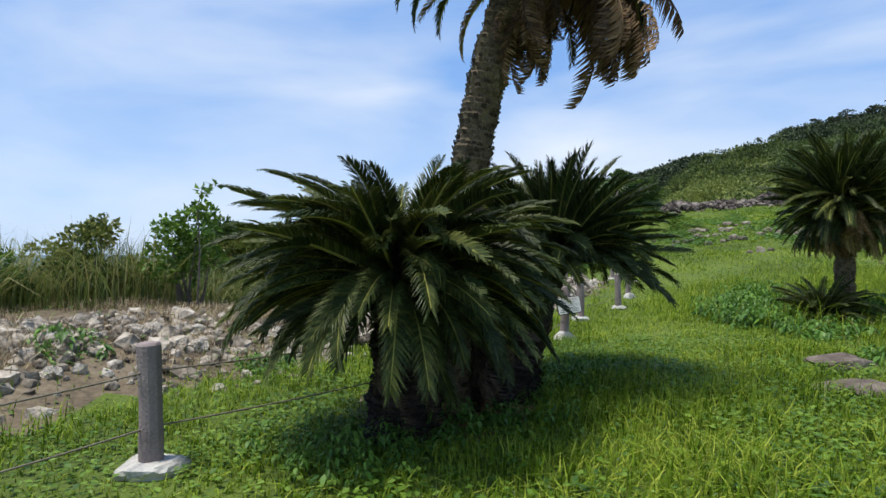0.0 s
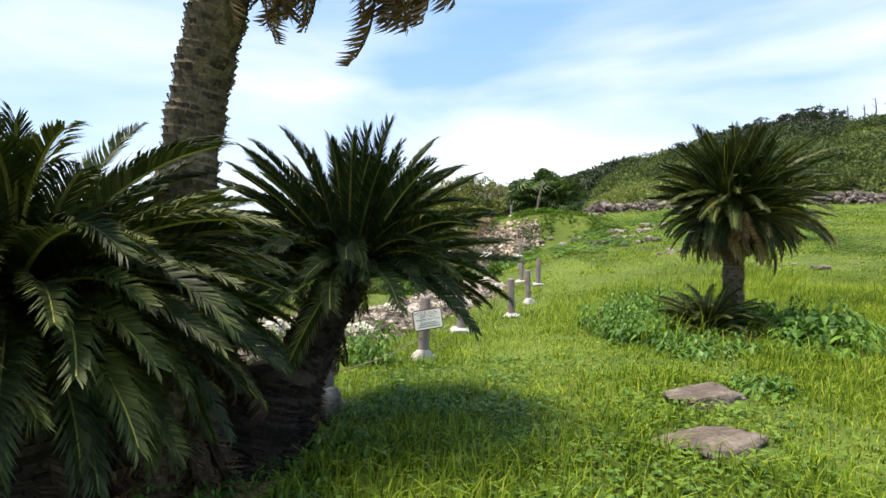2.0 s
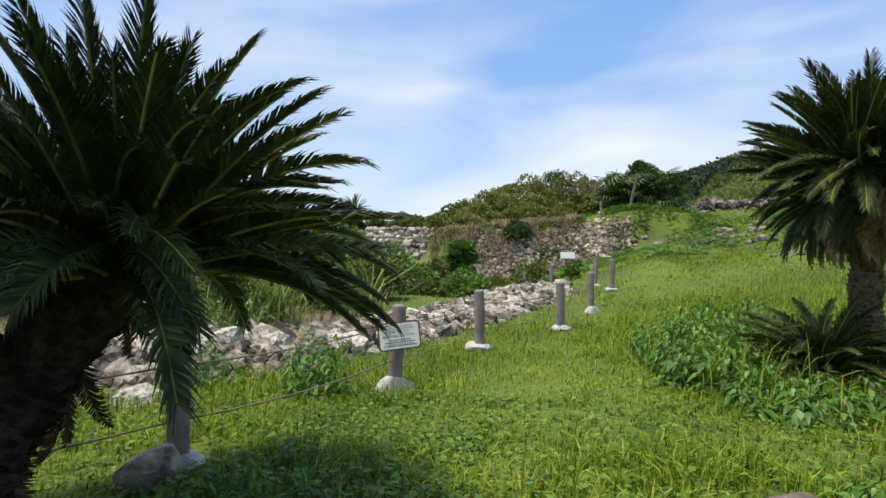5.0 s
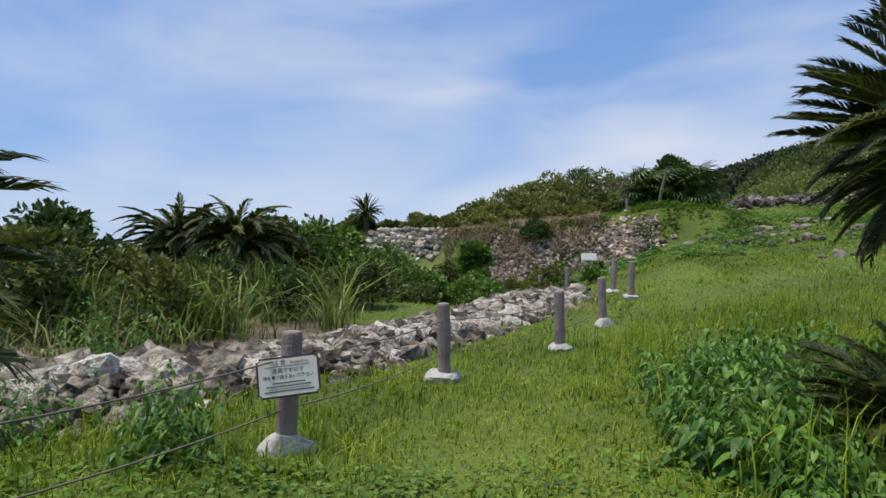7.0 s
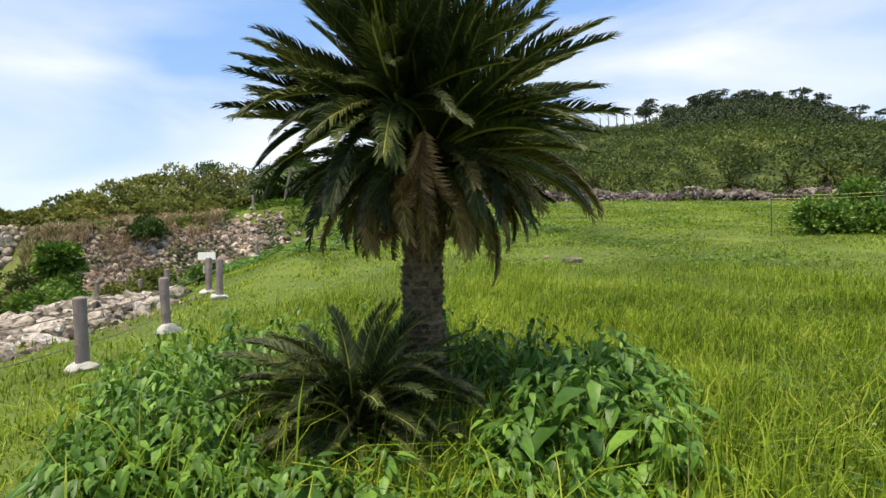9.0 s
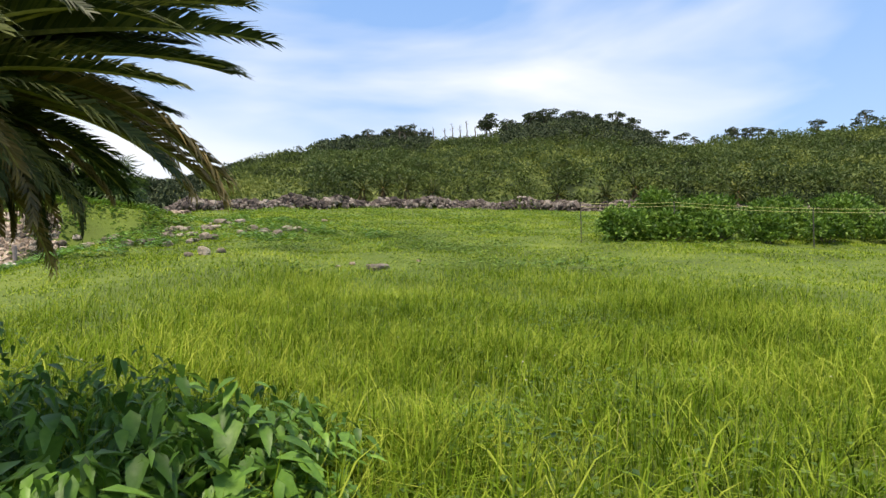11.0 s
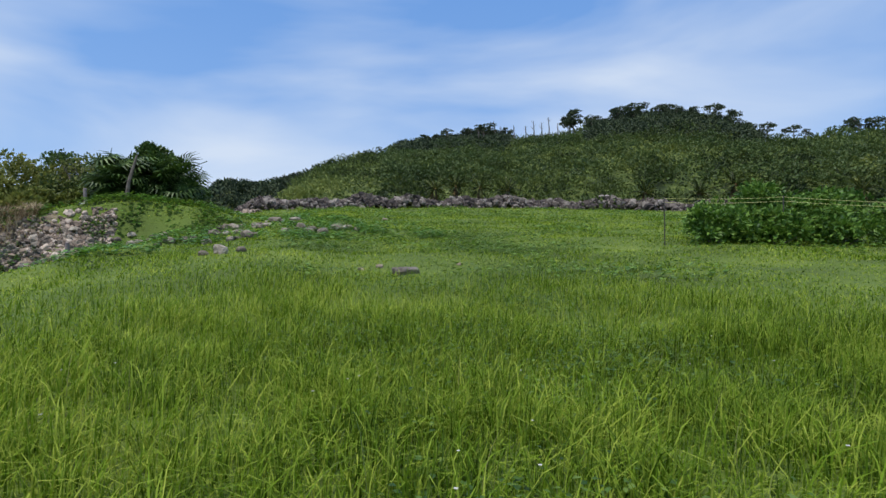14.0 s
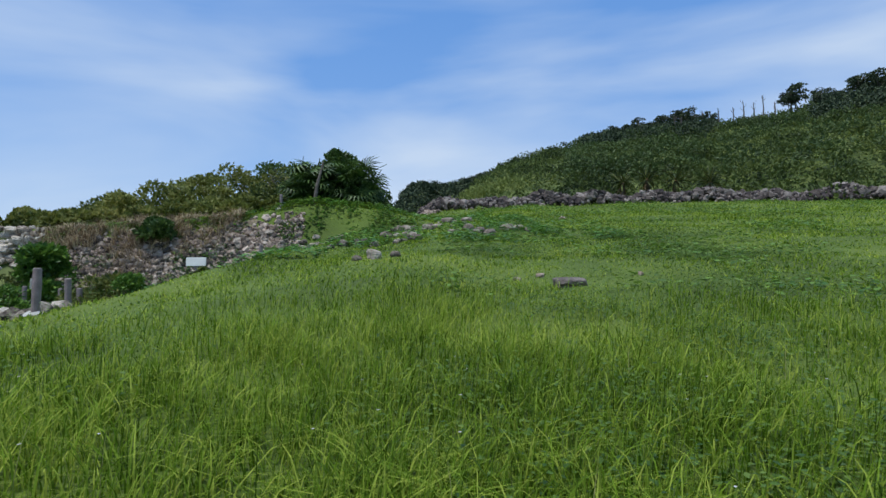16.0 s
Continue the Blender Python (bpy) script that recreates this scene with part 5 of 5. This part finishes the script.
# spindly sapling on the bank
sap = tagged(new("sapling"), label="spindly leafy sapling rising above the reeds", category="sapling")
sap.location = (-4.25, 9.7, land_at(-4.25, 9.7))
v, f = tube([(0, 0, -0.1), (0.05, 0, 1.0), (0.0, 0.02, 1.8), (0.12, 0.0, 2.25), (0.3, 0.0, 2.2)], [0.02, 0.016, 0.012, 0.008, 0.004], 6)
put("stem", mesh_of("stem", v, [f], M_WOOD), sap)
v, f = leaf_cloud([(0.04, 0, 1.3), (0.0, 0.02, 1.7), (0.06, 0, 2.05), (0.3, 0, 2.15)], [0.14, 0.14, 0.12, 0.08], 70, 0.13, 1.0, 0.5)
put("foliage", mesh_of("foliage", v, [f], M_BRIGHTBUSH), sap)


# fan palms
def fan_mesh(seed, n=15):
    g = np.random.default_rng(seed)
    vs, fs = [np.array([(0, 0, 0), (0.02, 0.02, 0), (0.02, -0.02, 0)])], []
    k = 3
    for i in range(n):
        a = radians(-105 + 210 * i / (n - 1))
        d, s = np.array([math.cos(a), math.sin(a), 0.15]), np.array([-math.sin(a), math.cos(a), 0])
        L = g.uniform(0.85, 1.0)
        vs.append(np.array([d * 0.05 - s * 0.012, d * 0.05 + s * 0.012, d * L * 0.62 + s * 0.045, d * L * 0.62 - s * 0.045, d * L + [0, 0, -0.3]]))
        fs.append((k, k + 1, k + 2, k + 3))
        k += 5
    q = np.array(fs)
    stem, sf = tube([(-0.9, 0, 0.0), (-0.4, 0, 0.06), (0.05, 0, 0)], 0.018, 5)
    v = np.concatenate(vs + [stem])
    return mesh_of("fan_leaf", v, [np.concatenate([q, sf + k]), np.stack([q[:, 3], q[:, 2], q[:, 2] + 2], -1)], M_DARKBUSH)


FANS = [fan_mesh(s) for s in range(3)]
palm = tagged(new("fan_palm"), label="bushy clump of fan palm with drooping grey-green leaves", category="palm")
palm.location = (14.2, 41.6, land_at(14.2, 41.6) - 0.2)
g = random.Random(5)
for k in range(190):
    a, el = k * 137.5, g.uniform(-60, 50)
    p = Vector((g.uniform(-2.3, 2.3), g.uniform(-1.2, 0.8), g.uniform(0.3, 2.5)))
    put("fan_leaf", g.choice(FANS), palm, aim(p, a, el, g.uniform(-30, 30), g.uniform(0.95, 1.4)))
bits = [tube([(x, y, -0.2), (x * 1.3, y * 1.2, 1.2), (x * 1.8, y * 1.5, 2.3)], [0.09, 0.07, 0.05], 7) for x, y in ((-0.5, 0.1), (0.1, -0.2), (0.55, 0.2))]
bits.append(tube([(-1.25, -2.2, -0.2), (-1.05, -2.2, 1.3), (-0.7, -2.1, 2.6)], [0.11, 0.09, 0.05], 7))
v, f = join(bits)
put("stem", mesh_of("stem", v, [f], M_WOOD), palm, label="clustered grey palm stem")
bush("leafy green tree crown behind the fan palm", 14.9, 43.0, (2.0, 1.7, 3.2), 9000, 0.22, M_DARKBUSH, 30, name="small_tree", category="tree", lift=0.5)
bush("dark low shrub beside the fan palm", 16.9, 43.6, (1.4, 1.3, 2.2), 2600, 0.2, M_DARKBUSH, 14)

# vine-covered hedge, field stakes and line
for k, (x, y, sx, sy, sz) in enumerate(((31.6, 18.9, 1.7, 1.5, 1.6), (33.4, 18.2, 2.4, 1.8, 2.1), (36.0, 16.8, 2.5, 1.8, 2.0), (38.8, 14.8, 2.5, 1.9, 1.9), (41.4, 12.4, 2.5, 1.9, 2.0), (43.6, 9.6, 2.5, 2.0, 2.0))):
    bush("long mound of dense dark green creepers", x, y, (sx, sy, sz), 6500, 0.17, M_BRIGHTBUSH, 30, name="hedge", category="hedge", group="creeper hedge", sink=0.15)
for k, (x, y) in enumerate(((29.6, 18.2), (31.2, 16.9), (33.4, 15.6), (35.6, 14.2), (37.8, 12.4), (39.8, 10.2))):
    bush("low apron of creepers at the hedge's foot", x, y, (1.8, 1.4, 1.15), 3200, 0.16, M_BRIGHTBUSH, 22, name="creeper", category="creeper", group="creepers at the hedge's foot")
STAKES = ((28.4, 19.4), (31.3, 16.6), (35.4, 12.4), (40.0, 7.5))
for x, y in STAKES:
    v, f = tube([(0, 0, -0.2), (0.01, 0, 0.8), (0, 0, 1.75)], 0.022, 7)
    tagged(put("stake", mesh_of("stake", v, [f], M_WIRE), None, Matrix.Translation((x, y, land_at(x, y))), label="thin dark stake carrying the boundary line"), category="stake", group="boundary stakes")
for (ax, ay), (bx, by) in zip(STAKES[:-1], STAKES[1:]):
    for h in (1.7, 1.55):
        rope((ax, ay, land_at(ax, ay) + h), (bx, by, land_at(bx, by) + h), "boundary_line", "thin yellow line strung between dark stakes", M_YROPE, 0.008, 0.05, "boundary lines")

# creepers over the rubble and the field's stony corner
ground_cover("ground_cover", "creeping vines over the stony corner of the field", 24000, (9, 24, 26, 44), lambda x, y: smooth01(rough_noise(x * 0.6, y * 0.6 + 2), -0.1, 0.35), 0.17, 0.26, M_WEED)
ground_cover("ground_cover", "rough herbs and vines over the mound", 36000, (0, 21, 38, 50), lambda x, y: smooth01(rough_noise(x * 0.8, y * 0.8 + 7), -0.5, 0.2), 0.16, 0.3, M_COVER)
ground_cover("ground_cover", "creeping green vines below the rubble slope", 26000, (0, 12, 29, 37), lambda x, y: smooth01(rough_noise(x * 0.7, y * 0.7), -0.2, 0.3), 0.15, 0.25, M_WEED)


# ---- the hill ----
def polar(az, r):
    return 9 + r * np.sin(np.radians(az)), 7 + r * np.cos(np.radians(az))


n = 3600
az = rng.uniform(17.5, 105, n)
r = 59.5 + 64 * rng.uniform(0, 1, n)
hx, hy = polar(az, r)
hz = land(hx, hy)
hs = 0.9 + 1.8 * rng.uniform(0, 1, n) ** 2.0
hv, hf = leaf_cloud(np.stack([hx, hy, hz - hs * 0.2], -1), hs, n * 56, 0.42, 0.7)
tagged(put("scrub", mesh_of("scrub", hv, [hf], M_HILL), label="dense low evergreen scrub covering the hill", kind="stuff"), category="scrub")
n = 760
az, r = np.where(rng.uniform(size=n) < 0.45, rng.uniform(30, 41, n), rng.uniform(41, 90, n)), 66 + 54 * rng.uniform(0, 1, n)
hx, hy = polar(az, r)
hs = rng.uniform(1.0, 2.6, n)
hv, hf = leaf_cloud(np.stack([hx, hy, land(hx, hy) + hs * 0.2], -1), hs, n * 80, 0.4, 0.7)
tagged(put("hill_thicket", mesh_of("hill_thicket", hv, [hf], M_THICKET), label="dark rounded thickets standing in the hill scrub", kind="stuff"), category="thicket")
n = 700
az = rng.uniform(6, 26, n)
hx, hy = polar(az, rng.uniform(195, 250, n))
hs = rng.uniform(1.5, 3.5, n)
hv, hf = leaf_cloud(np.stack([hx, hy, land(hx, hy) + hs * 0.4], -1), hs, n * 36, 1.2, 0.8)
tagged(put("far_woods", mesh_of("far_woods", hv, [hf], M_PINE), label="dark wooded ridge far behind the hill", kind="stuff"), category="woods")

n = 1100
az = np.where(rng.uniform(size=n) < 0.6, rng.uniform(50, 65, n), rng.uniform(31, 42, n))
hx, hy = polar(az, 121 - 28 * rng.uniform(0, 1, n) ** 1.4)
hs = rng.uniform(0.8, 1.9, n)
hv, hf = leaf_cloud(np.stack([hx, hy, land(hx, hy) + hs * 0.8], -1), hs, n * 44, 0.42, 0.6)
tagged(put("crest_woods", mesh_of("crest_woods", hv, [hf], M_PINE), label="dark low woods along the hill crest", kind="stuff"), category="woods")


def pine_parts(seed, high):
    g = np.random.default_rng(seed)
    lean = g.normal(0, 0.08, 2) * high
    t = np.linspace(0, 1, 9)[:, None]
    pts = np.concatenate([lean * t ** 1.5 + 0.05 * high * np.sin(t * 5 + seed) * t, t * high], 1)
    pts[0, 2] = -0.4
    bits = [tube(pts, np.linspace(0.16, 0.05, 9), 7)]
    cs, rs = [], []
    for k in range(9):
        s = g.uniform(0.5, 1.0)
        o = np.array([np.interp(s, t[:, 0], pts[:, i]) for i in range(3)])
        a = g.uniform(0, 2 * math.pi)
        L = high * g.uniform(0.15, 0.42) * (1.25 - 0.5 * s)
        e = o + np.array([math.cos(a) * L, math.sin(a) * L, L * g.uniform(0.1, 0.45)])
        bits.append(tube([o, (o + e) / 2 + [0, 0, -0.05 * L], e], [0.06, 0.045, 0.025], 5))
        for q in range(2):
            cs.append(e + g.normal(0, 0.25, 3) * [1, 1, 0.3])
            rs.append(g.uniform(0.45, 0.85) * high / 5)
    cs.append(pts[-1])
    rs.append(0.7 * high / 5)
    v, f = join(bits)
    lv, lf = leaf_cloud(cs, rs, 560, 0.38, 0.3)
    return mesh_of("trunk", v, [f], M_WOOD), mesh_of("crown", lv, [lf], M_PINE)


PINES = [pine_parts(s, h) for s, h in ((1, 5.0), (2, 4.2), (3, 5.6), (4, 3.4))]


def plant_pine(az, r, k, s=1.0):
    x, y = (float(a) for a in polar(az, r))
    root = tagged(new("pine_tree"), label="wind-bent dark pine on the hill crest", category="pine tree", group="pines on the crest")
    root.matrix_basis = pose(x, y, land_at(x, y), 0, 0, k * 77) @ Matrix.Scale(s, 4)
    put("trunk", PINES[k % 4][0], root)
    put("crown", PINES[k % 4][1], root)


g = random.Random(3)
for k, (lo, hi, count, r0, r1, s) in enumerate(((29, 33, 3, 115, 119, 0.5), (33, 42.5, 20, 112, 121, 0.7), (48.0, 48.8, 3, 116, 118, 1.2), (50, 63, 30, 108, 120, 0.72), (63, 69, 9, 112, 120, 0.6), (70, 79, 13, 117, 122, 0.62), (80, 92, 12, 116, 122, 0.6))):
    for i in range(count):
        plant_pine(lo + (hi - lo) * g.random(), g.uniform(r0, r1), i + k, s * g.uniform(0.55, 1.25))


def dead_trunk(az, r, h):
    x, y = (float(a) for a in polar(az, r))
    bits = [tube([(0, 0, -0.3), (0.05 * h, 0, h * 0.5), (0.02 * h, 0.03 * h, h)], [0.15, 0.11, 0.05], 6)]
    for k in range(3):
        z = h * g.uniform(0.55, 0.9)
        a = g.uniform(0, 6.28)
        bits.append(tube([(0.03 * h, 0, z), (math.cos(a) * 0.35, math.sin(a) * 0.35, z + 0.35), (math.cos(a) * 0.5, math.sin(a) * 0.5, z + 0.7)], [0.04, 0.03, 0.015], 5))
    v, f = join(bits)
    tagged(put("dead_tree", mesh_of("dead_tree", v, [f], M_WOOD), None, Matrix.Translation((x, y, land_at(x, y))), label="bare grey dead tree trunk on the crest"), category="dead tree", group="dead trees on the crest")


for az, h in ((42.6, 2.4), (43.8, 2.0), (44.6, 2.3), (45.4, 2.0), (46.1, 2.6), (47.0, 1.9), (40.6, 3.2), (39.7, 2.6), (41.3, 2.5)):
    dead_trunk(az, 116, h * 1.8)
for az, r, h in ((39.0, 104, 4.2), (39.6, 103, 3.6), (63.0, 105, 2.5)):
    dead_trunk(az, r, h)

# small white flowers
x, y = scatter(120, 6, 20, 7, 18, lambda x, y: field(x, y))
fz = land(x, y) + rng.uniform(0.22, 0.4, len(x))
pts = np.stack([x, y, fz], -1)
arms = [np.array([math.cos(a), math.sin(a), 0.35 * math.sin(2 * a)]) * 0.013 for a in np.linspace(0, 2 * math.pi, 5)[:4]]
fv = np.stack([pts + a for a in arms], 1).reshape(-1, 3)
i = np.arange(len(x)) * 4
tagged(put("flowers", mesh_of("flowers", fv, [np.stack([i, i + 1, i + 2, i + 3], -1)], M_CONCRETE), label="tiny white flowers dotted through the grass", kind="stuff"), category="flowers")
